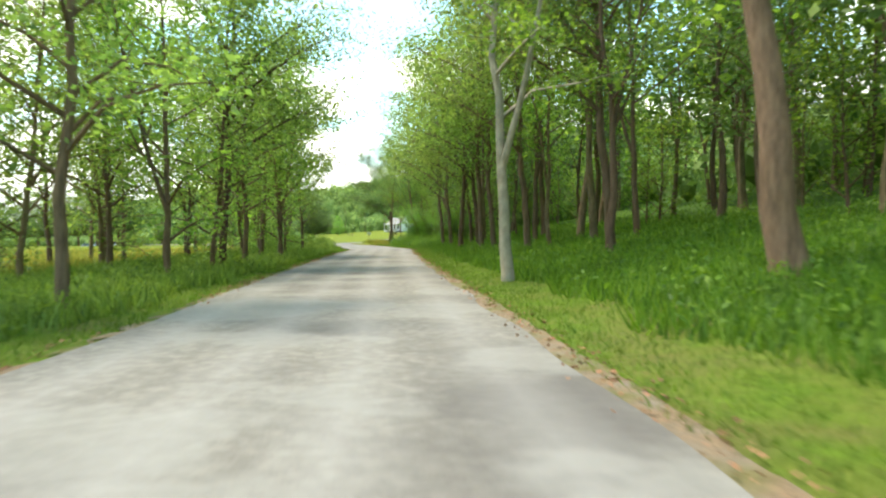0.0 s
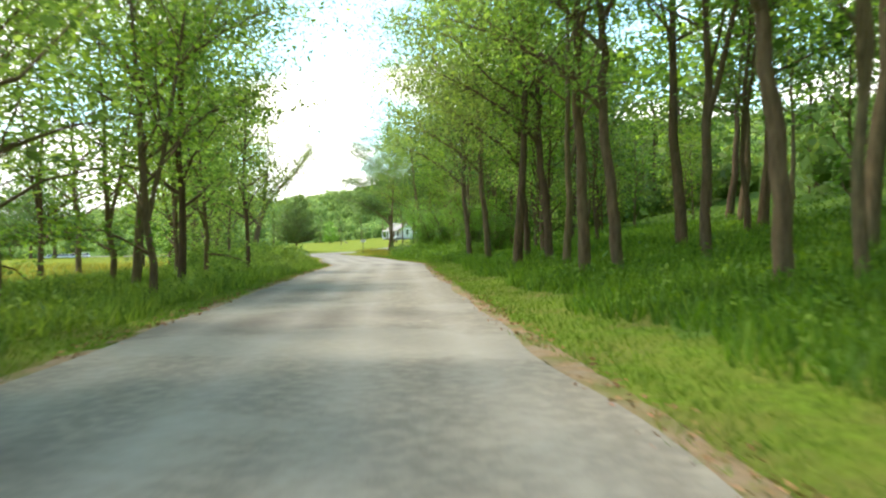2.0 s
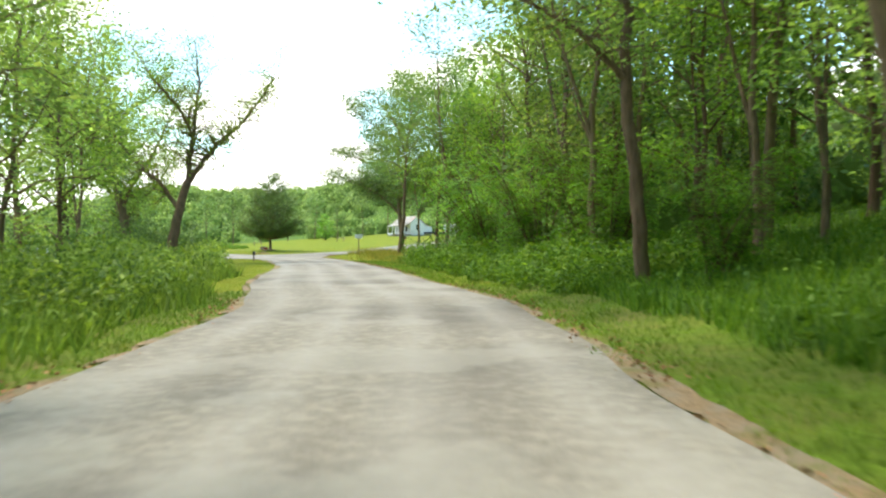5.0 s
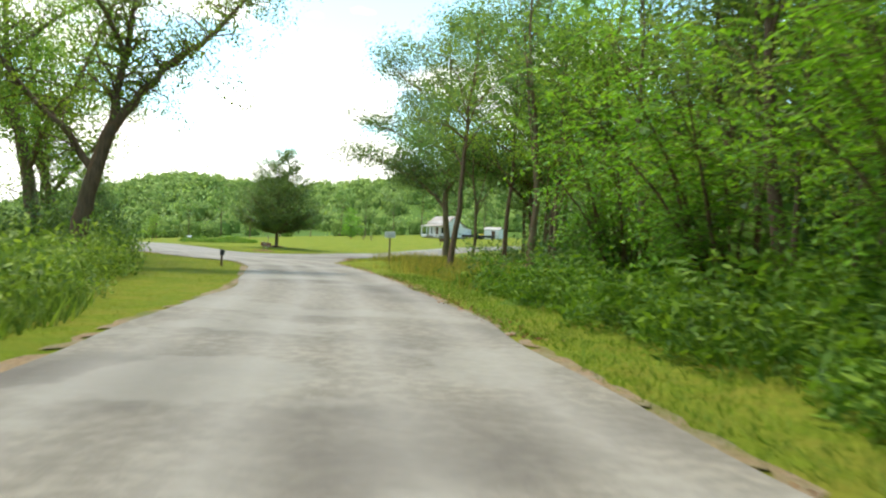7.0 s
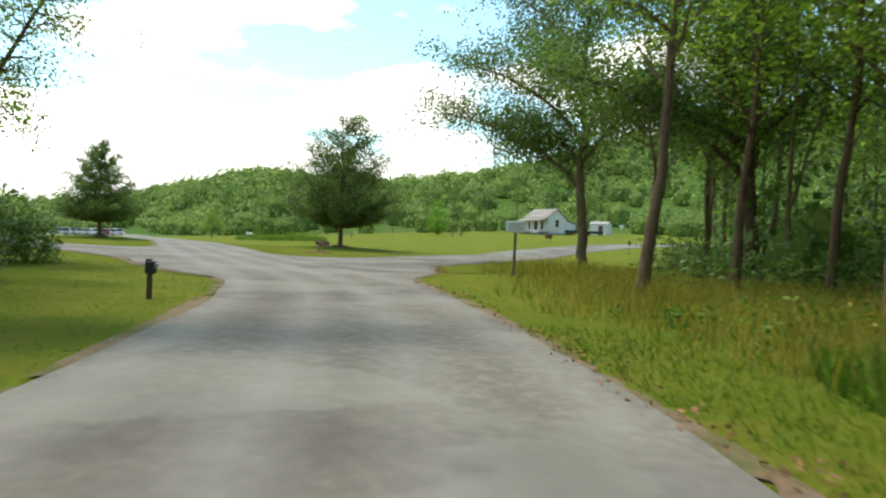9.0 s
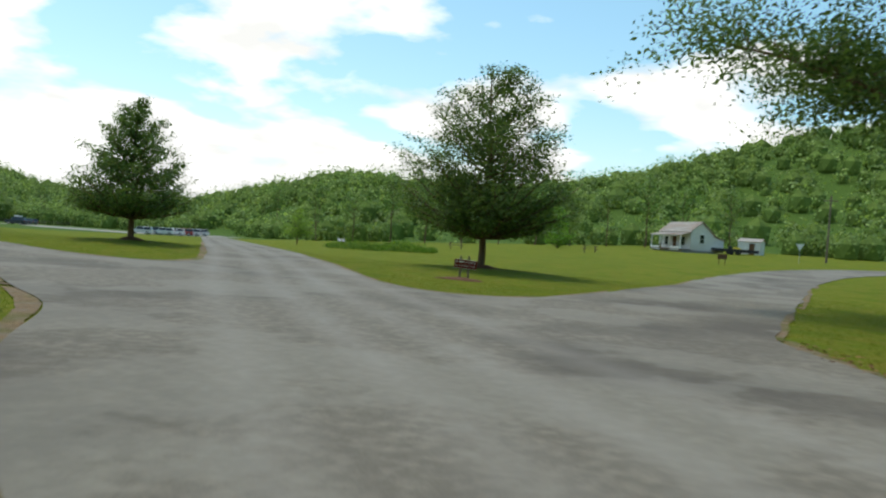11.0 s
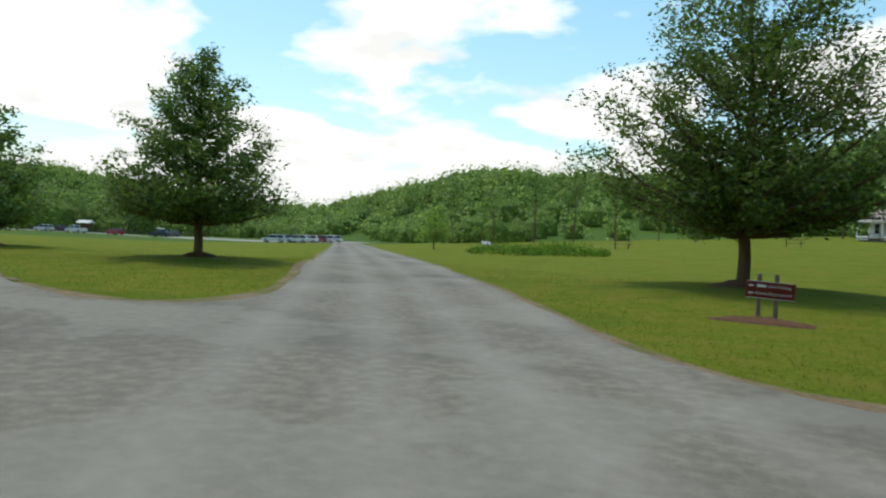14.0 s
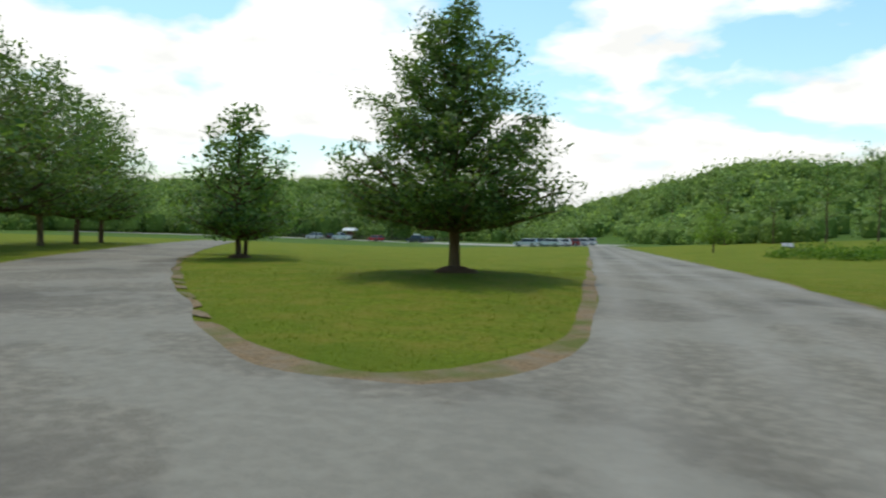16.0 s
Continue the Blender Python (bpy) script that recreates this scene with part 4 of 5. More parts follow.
def left_tall(x, y, r):
    lat, fy = main_side(x, y)
    return (lat < -HW - 1.5 - 0.3 * patchy(x, y, 0.9)) & (lat > -HW - 9.5) & (fy > 96) & (fy < 126) & (lat < -HW - 1.3 - 1.3 * step(112, 122, fy))


plants("tall_field_weeds", 6400, 84, (-18, 8, 92, 132), left_tall, 1.8, 8, 0.16, 0.12, M_HAZEWEED, "head-high mass of green weeds beside the lawn", "weeds", droop=0.1, flat=1.0, long=2.6)


def stalks(name, n, seed, area, keep, tall, width, material, label, category, lean=0.3):
    """Single blades, each a narrow bent triangle."""
    p, r = scatter(n, seed, area, keep)
    z = lie(p[:, 0], p[:, 1])
    a = r.uniform(0, 6.28, n)
    h = tall * r.uniform(0.5, 1.2, n)
    w = width * r.uniform(0.6, 1.3, n)
    off = np.stack([np.cos(a), np.sin(a)], 1)
    tip = np.stack([r.normal(0, lean, n), r.normal(0, lean, n)], 1) * h[:, None]
    b0 = np.column_stack([p - off * w[:, None], z])
    b1 = np.column_stack([p + off * w[:, None], z])
    t = np.column_stack([p + tip, z + h])
    v = np.stack([b0, b1, t], 1).reshape(-1, 3)
    return stuff(name, v, np.arange(3 * n).reshape(-1, 3), material, label, category)


def meadow(x, y, r):
    s = road_sdf(x, y)
    lat, fy = main_side(x, y)
    return (s > 1.5 + 0.5 * patchy(x, y, 0.9) + 2.0 * r.random(len(x))) & (lat > 0) & (fy > 122) & (fy < 141) & (x < 9) & (x > -9)


stalks("meadow_grass", 30000, 85, (-9, 10, 120, 156), meadow, 0.55, 0.012, M_MEADOW, "tall yellowing meadow grass and flower stalks by the junction", "meadow grass")
plants("meadow_weeds", 1500, 86, (-9, 8, 120, 152), meadow, 0.6, 5, 0.12, 0.08, M_WEED, "scattered green weeds among yellowing meadow grass", "weeds")


def wood_floor(x, y, r):
    return (x > np.where(y < 141, 3.5, -2.0)) & (y > 124) & (r.random(len(x)) < np.exp(-(x + 2) / 14)) & (road_sdf(x, y) > 4)


# dark leaf colour chosen for the deep shade under these trees
plants("junction_undergrowth", 5500, 80, (-3, 45, 124, 182), wood_floor, 2.3, 8, 0.2, 0.2, M_LEAF2, "green leafy undergrowth beneath the trees by the junction", "undergrowth")


def bank_blades(x, y, r):
    lat, fy = main_side(x, y)
    return (lat > HW + 2.0 + 0.4 * patchy(x, y, 0.8)) & (lat < HW + 16) & (fy < 127) & (fy > 24) & (r.random(len(x)) < np.exp(-(lat - 5) / 9)) & (road_sdf(x, y) > 1.0)


stalks("bank_grass", 70000, 79, (-2, 52, 22, 132), bank_blades, 0.42, 0.022, M_WEED, "long soft green grass covering the woodland bank", "grass", 0.35)


def left_blades(x, y, r):
    lat, fy = main_side(x, y)
    return (lat < -HW - 1.1 - 0.3 * patchy(x, y, 0.8)) & (lat > -HW - 9) & (fy < 116) & (fy > 26)


stalks("field_edge_grass", 42000, 78, (-14, 28, 24, 120), left_blades, 0.45, 0.022, M_HAZEWEED, "long green grass between the road and the field", "grass", 0.35)


def verge(x, y, r):
    s = road_sdf(x, y)
    lat, fy = main_side(x, y)
    return (s > 0.15 + 0.16 * patchy(x, y, 1.6)) & (s < 1.2 + 3.2 * r.random(len(x))) & (y > 26)


stalks("verge_grass", 50000, 87, (-46, 36, 32, 172), verge, 0.04, 0.0065, M_BLADE, "short mown grass blades along the road verge", "grass", 0.5)


def lawn(x, y, r):
    s = road_sdf(x, y)
    d = np.hypot(x + 22, y - 150)
    lat, fy = main_side(x, y)
    return (s > 0.3) & (r.random(len(x)) < np.exp(-d / 16)) & ~((lat > 0) & (fy < 138))


stalks("lawn_grass", 60000, 88, (-60, 0, 118, 190), lawn, 0.028, 0.006, M_BLADE, "mown lawn grass blades on the islands between the roads", "grass", 0.5)


def far_meadow(x, y, r):
    return ((x + 44.5) ** 2 / 24 + (y - 192.5) ** 2 / 10) < 1 + 0.3 * patchy(x, y, 0.6)


plants("unmown_patch", 1300, 89, (-56, -34, 184, 200), far_meadow, 1.15, 6, 0.16, 0.10, M_WEED, "unmown patch of tall green weeds on the lawn", "weeds")


def left_field(x, y, r):
    lat, fy = main_side(x, y)
    return (lat < -11) & (lat > -60) & (fy < 115) & (r.random(len(x)) < np.exp(lat / 30))


stalks("field_grass", 26000, 90, (-60, 20, 20, 118), left_field, 0.38, 0.02, M_MEADOW, "sunlit pale yellow-green hay field grass", "field grass", 0.35)


p, r = scatter(1500, 93, (-9, 10, 120, 156), meadow)
c = np.column_stack([p, lie(p[:, 0], p[:, 1]) + r.uniform(0.2, 0.55, 1500)])
fv, ff = leaf_quads(r, c, 0.0, 1, 0.05, 0.0, 0.2, 1.2)
stuff("meadow_flowers", fv, ff, mat("yellow_flower", (0.55, 0.38, 0.04), 0.7, var=0.2, scale=3.0, bump=0, island=0.3, translucent=0.3), "small yellow flowers scattered through the meadow grass", "flowers")

# fallen leaves along the edges
def litter(x, y, r):
    s = road_sdf(x, y)
    return (np.abs(s - 0.25) < 0.12 + 0.35 * r.random(len(x)) ** 2) & (y > 26) & (patchy(x, y, 0.35, 2.0) > -0.5) & ((main_side(x, y)[0] > 0) | (y < 100))


p, r = scatter(4500, 91, (-12, 36, 27, 150), litter)
c = np.column_stack([p, lie(p[:, 0], p[:, 1]) + 0.05])
v, f = leaf_quads(r, c, 0.0, 1, 0.06, 0.0, 0.12, 1.5)
stuff("fallen_leaves", v, f, M_DRYLEAF, "dry brown leaves scattered along the road edge", "fallen leaves")


def thicket(x, y, r):
    return ((np.hypot((x + 17.0) / 1.6, y - 129.5) < 2.9 + 0.6 * patchy(x, y, 0.9)) & (x < -12.6)) | (np.hypot(x + 20.6, y - 136.5) < 2.2)


plants("lawn_thicket", 2600, 92, (-24, -11, 124, 140), thicket, 3.4, 9, 0.17, 0.16, M_LEAF2, "dense leafy thicket round the foot of the big leaning tree", "thicket")

# ======== wooded hills ========
def hill_wood(name, n, seed, keep, rad, cards, size, label, near=120, inner=0.64, leaf=None):
    r = np.random.default_rng(seed)
    pts = np.zeros((0, 2))
    while len(pts) < n:
        a, d = r.uniform(-180, 180, n), near + 330 * np.sqrt(r.random(n))
        x, y = JX - np.sin(np.radians(a)) * d, JY + np.cos(np.radians(a)) * d
        k = keep(a, d, r, x, y)
        pts = np.vstack([pts, np.stack([x, y], 1)[k]])
    pts = pts[:n]
    z = lie(pts[:, 0], pts[:, 1])
    R = rad * r.uniform(0.6, 1.42, n)
    # leaf clumps over a rounded crown
    m = n * cards
    d = r.normal(0, 1, (m, 3))
    d[:, 2] = np.abs(d[:, 2]) * 1.1 - 0.6
    d /= np.linalg.norm(d, axis=1)[:, None]
    Rm = np.repeat(R, cards)[:, None]
    lump = 1 + 0.26 * np.sin(d[:, :1] * 6 + np.repeat(pts[:, :1], cards, axis=0)) * np.cos(d[:, 1:2] * 6 + np.repeat(pts[:, 1:], cards, axis=0))
    base = np.repeat(np.column_stack([pts, z + R * 0.55]), cards, axis=0)
    c = base + d * Rm * lump * r.uniform(0.74, 1.06, (m, 1)) * np.array([1, 1, 1.2])
    nor = d + r.normal(0, 0.45, (m, 3))
    nor /= np.linalg.norm(nor, axis=1)[:, None]
    t = np.cross(nor, r.normal(0, 1, (m, 3)))
    t /= np.linalg.norm(t, axis=1)[:, None] + 1e-9
    b = np.cross(nor, t)
    s = (size * r.uniform(0.6, 1.4, m))[:, None]
    v = np.stack([c - t * s * 0.6, c + b * s * 0.42, c + t * s * 0.6, c - b * s * 0.42], 1).reshape(-1, 3)
    leaf_faces = np.arange(4 * m).reshape(-1, 4)
    # dark cores: spheres coloured as the shade inside the crowns
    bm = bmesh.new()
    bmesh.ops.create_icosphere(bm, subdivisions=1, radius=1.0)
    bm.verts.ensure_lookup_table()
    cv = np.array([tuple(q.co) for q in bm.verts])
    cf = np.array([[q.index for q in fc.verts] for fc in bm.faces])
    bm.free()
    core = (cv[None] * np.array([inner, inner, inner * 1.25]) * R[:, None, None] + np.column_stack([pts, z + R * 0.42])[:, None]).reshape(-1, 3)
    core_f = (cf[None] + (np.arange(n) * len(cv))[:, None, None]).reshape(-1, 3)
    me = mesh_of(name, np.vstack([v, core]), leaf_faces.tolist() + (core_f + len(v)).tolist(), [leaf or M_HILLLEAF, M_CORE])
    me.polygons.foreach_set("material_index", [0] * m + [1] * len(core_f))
    return tagged(new(name, me), label, "woods", kind="stuff")


def north_hill(a, d, r, x, y):
    lim = np.interp(a, [-60, 36, 41, 48, 54, 82, 88, 112], [134, 134, 182, 182, 226, 226, 128, 128])
    return (a > -60) & (a < 112) & (d > lim) & (d < 345 + 75 * (a > 50)) & ~((x > -25) & (y < 150))


def rest_hill(a, d, r, x, y):
    lat, fy = main_side(x, y)
    return ((a < -60) | (a > 112)) & (d > 225) & (d < 330) & (r.random(len(x)) < 0.6) & (np.abs(lat) > 14)


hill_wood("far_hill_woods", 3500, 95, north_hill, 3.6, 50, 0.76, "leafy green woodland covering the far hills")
def edge_band(a, d, r, x, y):
    lim = np.interp(a, [-12, 36, 41, 48, 54, 82, 88, 112], [128, 128, 172, 172, 216, 216, 140, 140])
    return (a > -24) & (a < 112) & (d > lim - 8 + 3 * np.sin(a * 0.9)) & (d < lim + 9) & ((x + 28) ** 2 + (y - 249) ** 2 > 170) & (road_sdf(x, y) > 4)


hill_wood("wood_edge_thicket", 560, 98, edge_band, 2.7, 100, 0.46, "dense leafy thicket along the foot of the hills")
def junction_wood(a, d, r, x, y):
    return (x > np.maximum(2.0, 11.5 - 0.42 * (y - 124))) & (x < 38) & (y > 122) & (y < 186)


# leaves coloured dark, as the shaded depth behind the trunks
hill_wood("junction_thicket", 230, 94, junction_wood, 2.5, 170, 0.3, "dense leafy thicket behind the trees by the junction", near=12, inner=0.5, leaf=M_LEAF2)


def deep_wood(a, d, r, x, y):
    lat, fy = main_side(x, y)
    return (lat > 27) & (lat < 80) & (fy > 5) & (fy < 141) & (x > 20)


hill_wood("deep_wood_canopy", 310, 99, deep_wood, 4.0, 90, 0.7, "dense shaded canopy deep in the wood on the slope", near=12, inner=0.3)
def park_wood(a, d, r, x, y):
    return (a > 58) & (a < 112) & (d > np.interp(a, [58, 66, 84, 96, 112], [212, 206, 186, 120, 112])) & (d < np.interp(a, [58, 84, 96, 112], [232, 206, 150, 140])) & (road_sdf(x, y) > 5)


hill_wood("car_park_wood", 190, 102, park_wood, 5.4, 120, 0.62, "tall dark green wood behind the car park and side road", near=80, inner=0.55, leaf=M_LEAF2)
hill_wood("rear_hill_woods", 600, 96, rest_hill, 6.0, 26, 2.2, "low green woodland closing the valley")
edge_rng = np.random.default_rng(97)
for a in list(np.arange(2, 46, 3.1)) + list(np.arange(49, 100, 3.4)):
    d = edge_rng.uniform(112, 127) if a < 37 else edge_rng.uniform(162, 170) if a < 49 else edge_rng.uniform(204, 212)
    x, y = JX - math.sin(radians(a)) * d, JY + math.cos(radians(a)) * d
    if sdf1(x, y) > 5 and (x + 28) ** 2 + (y - 249) ** 2 > 14**2:
        put_tree(deep_kinds[int(edge_rng.integers(0, 3))], x, y, edge_rng.uniform(0.55, 0.85), edge_rng.uniform(0, 360), sink=0.8)


# loose leaf layer added over the wood, mostly out of view, to darken it
def canopy_area(x, y, r):
    lat, fy = main_side(x, y)
    wood = (lat > 13 + 2 * patchy(x, y, 0.3)) & (fy < 126) & (lat < 48)
    near = (x > 0.5) & (x < 40) & (y > 132) & (y < 182) & (road_sdf(x, y) > 7)
    return wood | near


p, r = scatter(21000, 100, (0, 85, 5, 182), canopy_area)
c = np.column_stack([p, lie(p[:, 0], p[:, 1]) + 10.5 + 1.5 * patchy(p[:, 0], p[:, 1], 0.5) + np.clip(r.normal(0, 1.3, len(p)), -2.5, 2.5)])
v, f = leaf_quads(r, c, 0.3, 1, 0.55, 0.0, 0.3, 1.5)
stuff("upper_canopy", v, f, M_LEAF, "loose leaves added high over the roadside wood to shade it", "canopy")


def wood_verge(x, y, r):
    s = road_sdf(x, y)
    lat, fy = main_side(x, y)
    return (s > 0.2 + 0.2 * patchy(x, y, 1.3)) & (s < 3.0) & (fy > 28) & (fy < np.where(lat > 0, 130, 104))


stalks("wood_verge_grass", 80000, 101, (-14, 36, 28, 136), wood_verge, 0.11, 0.008, M_SHADEBLADE, "soft green grass on the shaded verge under the trees", "grass", 0.55)

# ======== things ========
M_WOOD = mat("weathered_post_wood", (0.19, 0.145, 0.10), 0.85, var=0.3, scale=14.0, bump=0.4, bump_scale=30.0, stretch=(1, 1, 0.2))
M_DARKWOOD = mat("dark_brown_post", (0.12, 0.062, 0.035), 0.8, var=0.3, scale=14.0, bump=0.4, bump_scale=30.0, stretch=(1, 1, 0.2))
M_SIGN = mat("brown_sign_paint", (0.16, 0.028, 0.019), 0.8, var=0.15, scale=8.0, bump=0.08, spec=0.1)
M_LETTER = mat("white_letter_paint", (0.75, 0.74, 0.68), 0.6, var=0.08, scale=10.0, bump=0)
M_WHITE = mat("white_board_paint", (0.72, 0.72, 0.70), 0.6, var=0.1, scale=3.0, bump=0.1, second=(0.60, 0.59, 0.55))
M_MULCH = mat("red_brown_mulch", (0.15, 0.075, 0.04), 0.95, var=0.45, scale=30.0, bump=1.0, bump_scale=45.0)
M_DARK = mat("dark_metal", (0.035, 0.035, 0.04), 0.5, 0.4, var=0.2, scale=9.0, bump=0.05)
M_GREYM = mat("grey_painted_metal", (0.33, 0.34, 0.35), 0.5, 0.2, var=0.12, scale=6.0, bump=0.05)
M_TIN = mat("rusted_tin_roof", (0.40, 0.36, 0.31), 0.55, 0.3, var=0.2, scale=2.2, bump=0.15, second=(0.28, 0.15, 0.09), stretch=(0.3, 1, 1))
M_GLASS = mat("dark_window_glass", (0.03, 0.035, 0.04), 0.08, var=0.1, scale=2.0, bump=0, spec=0.6)
M_TYRE = mat("tyre_rubber", (0.025, 0.025, 0.025), 0.85, var=0.2, scale=20.0, bump=0.2)
M_RIM = mat("wheel_metal", (0.45, 0.45, 0.46), 0.35, 0.8, var=0.1, scale=10.0, bump=0)
M_LAMP = mat("clear_lamp_glass", (0.65, 0.65, 0.62), 0.15, var=0.05, scale=5.0, bump=0, spec=0.6)
M_TAIL = mat("red_lamp_glass", (0.40, 0.02, 0.02), 0.2, var=0.05, scale=5.0, bump=0, spec=0.6)
M_YELLOW = mat("yellow_machine_paint", (0.62, 0.50, 0.05), 0.5, var=0.15, scale=5.0, bump=0.05)
M_GRAVEL = mat("pale_parking_gravel", (0.36, 0.34, 0.30), 0.95, var=0.15, scale=14.0, bump=0.6, bump_scale=40.0, second=(0.30, 0.27, 0.23))


def text_part(name, words, size, m, material, parent, label=""):
    """Raised lettering as a mesh of its own."""
    cu = bpy.data.curves.new(name, "FONT")
    cu.body, cu.size, cu.extrude, cu.align_x, cu.align_y = words, size, 0.004, "LEFT", "CENTER"
    tmp = bpy.data.objects.new(name, cu)
    me = bpy.data.meshes.new_from_object(tmp)
    bpy.data.objects.remove(tmp)
    me.materials.clear()
    me.materials.append(material)
    ob = new(name, me)
    ob.parent = parent
    ob.matrix_local = m
    return tagged(ob, label)


# brown direction sign on two posts, mulch at its foot
sx, sy = -21.85, 159.9
face = 21.0     # turn of the board
sign = thing("direction_sign", pose(sx, sy, lie1(sx, sy) + 0.09, 0, 0, face) @ Matrix.Diagonal((0.83, 1, 0.82, 1)), "low brown park direction sign with white lettering on two posts", "sign")
for px in (-0.22, 0.13):
    part("post", box(0.085, 0.085, 1.12, px, 0.06, 0.36, 0.01), M_WOOD, sign, "weathered grey wooden post")
board = part("board", box(0.98, 0.035, 0.38, 0, 0, 0.56, 0.008, 0, 3.0, 0), M_SIGN, sign, "brown painted board")
tilt = pose(0, 0, 0.56, 0, 3.0, 0)
text_part("lettering", "Island Parking", 0.086, tilt @ pose(-0.07, -0.021, 0.085, 90), M_LETTER, sign)
text_part("lettering", "Canoe Boat Launch", 0.092, tilt @ pose(-0.30, -0.021, -0.075, 90), M_LETTER, sign)
part("word_bar", box(0.19, 0.006, 0.06, -0.185, -0.02, 0.56 + 0.095, 0.002, 0, 3, 0), M_LETTER, sign)
for dz in (0.085, -0.075):
    bm = box(0.07, 0.006, 0.028, -0.375, -0.02, 0.56 + dz + 0.015, 0.0, 0, 3, 0)
    rod(0.038, 0.0, 0.05, -0.43, -0.02, 0.56 + dz + 0.015, 3, 0, -90, 0, bm=bm)
    part("arrow", bm, M_LETTER, sign)
for dz, h, w in ((0.182, 0.012, 0.95), (-0.182, 0.012, 0.95)):
    part("border", box(w, 0.005, h, 0, -0.019, 0.56 + dz, 0, 0, 3, 0), M_LETTER, sign)


def heap(name, x, y, rx, ry, h, material, label, category, seed):
    """A low uneven mound on the ground."""
    r = np.random.default_rng(seed)
    n, m = 7, 22
    vs, fs = [(0.0, 0.0, h)], []
    for i in range(1, n + 1):
        for k in range(m):
            a = 2 * math.pi * k / m
            q = i / n * (1 + 0.16 * math.sin(3 * a + seed) + 0.08 * math.sin(7 * a))
            vs.append((rx * q * math.cos(a), ry * q * math.sin(a), h * (1 - (i / n) ** 1.6) + r.normal(0, 0.012) * (i < n) - 0.03 * (i == n)))
    for k in range(m):
        fs.append((0, 1 + k, 1 + (k + 1) % m))
    for i in range(n - 1):
        for k in range(m):
            a, b = 1 + i * m + k, 1 + i * m + (k + 1) % m
            fs.append((a, a + m, b + m, b))
    ob = new(name, mesh_of(name, vs, fs, material, True))
    ob.matrix_world = pose(x, y, lie1(x, y))
    return tagged(ob, label, category)


heap("mulch_bed", -21.9, 159.6, 0.95, 0.5, 0.09, M_MULCH, "patch of red-brown mulch at the foot of the sign", "mulch", 3)
for x, y, s in ((-24.0, 166.3, 0.8), (-39.0, 160.3, 0.6), (-51.6, 159.6, 0.5)):
    heap("mulch_ring", x, y, s, s * 0.9, 0.16, M_MULCH, "mound of dark mulch round the foot of a tree", "mulch", int(s * 10))

# white notice on one post
wx, wy = -5.4, 141.4
notice = thing("notice_sign", pose(wx, wy, lie1(wx, wy), 0, 0, 12), "small white notice board with lines of print on a wooden post", "sign")
part("post", box(0.085, 0.085, 1.6, 0, 0.05, 0.6, 0.01), M_WOOD, notice, "weathered wooden post")
part("board", box(0.58, 0.025, 0.32, 0, 0, 1.42, 0.01), M_WHITE, notice, "white painted board")
for i in range(4):
    part("print_bar", box(0.44 - 0.05 * (i % 2), 0.004, 0.028, 0, -0.015, 1.52 - 0.065 * i), M_GREYM, notice)

# short marker post with a dark box on it
mx_, my_ = -9.4, 130.9
marker = thing("marker_post", pose(mx_, my_, lie1(mx_, my_), 0, 0, 20) @ Matrix.Diagonal((0.72, 0.8, 0.86, 1)), "short brown wooden post with a dark box at its top", "post")
part("post", box(0.11, 0.11, 0.85, 0, 0, 0.28, 0.012), M_DARKWOOD, marker)
bx = part("head", box(0.24, 0.17, 0.26, 0.02, 0, 0.66, 0.02), M_DARK, marker, "dark grey metal box")
part("cap", box(0.12, 0.13, 0.05, -0.03, 0, 0.81, 0.012), M_DARK, marker)
part("flap", box(0.05, 0.15, 0.1, 0.15, 0, 0.70, 0.01, 0, 20), M_GREYM, bx)

# slanted panel on two legs, far lawn
kx, ky = -51.6, 196.4
panel = thing("wayside_panel", pose(kx, ky, lie1(kx, ky), 0, 0, 40) @ Matrix.Scale(0.75, 4), "slanted grey information panel on low legs", "information panel")
for px in (-0.3, 0.3):
    part("leg", box(0.07, 0.07, 0.95, px, 0.05, 0.42, 0.008), M_DARK, panel)
part("panel", box(0.95, 0.65, 0.04, 0, 0, 0.95, 0.01, 32), M_GREYM, panel, "grey printed panel")
part("frame", box(1.0, 0.05, 0.06, 0, -0.29, 0.77, 0.01, 32), M_DARK, panel)


def picnic_table(x, y, turn):
    t = thing("picnic_table", pose(x, y, lie1(x, y), 0, 0, turn), "weathered wooden picnic table on the far lawn", "picnic table")
    for i in range(5):
        part("top_plank", box(1.8, 0.13, 0.04, 0, -0.28 + 0.14 * i, 0.75, 0.006), M_WOOD, t)
    for s in (-1, 1):
        for k in (0, 1):
            part("bench_plank", box(1.8, 0.12, 0.04, 0, s * (0.62 + 0.13 * k), 0.45, 0.006), M_WOOD, t)
        part("cross_beam", box(0.05, 1.5, 0.09, s * 0.65, 0, 0.40, 0.006), M_WOOD, t)
        for q in (-1, 1):
            part("leg", box(0.05, 0.1, 0.9, s * 0.6, q * 0.38, 0.36, 0.006, -q * 24), M_WOOD, t)
    return t


picnic_table(-47.0, 212.5, 30)
picnic_table(-33.5, 219.0, 10)


# ---- white cottage ----
def prism(pts, x0, x1):
    """A profile in y, z pulled along x."""
    bm = bmesh.new()
    a = [bm.verts.new((x0, *p)) for p in pts]
    b = [bm.verts.new((x1, *p)) for p in pts]
    bm.faces.new(a[::-1])
    bm.faces.new(b)
    for i in range(len(pts)):
        j = (i + 1) % len(pts)
        bm.faces.new((a[i], a[j], b[j], b[i]))
    return bm


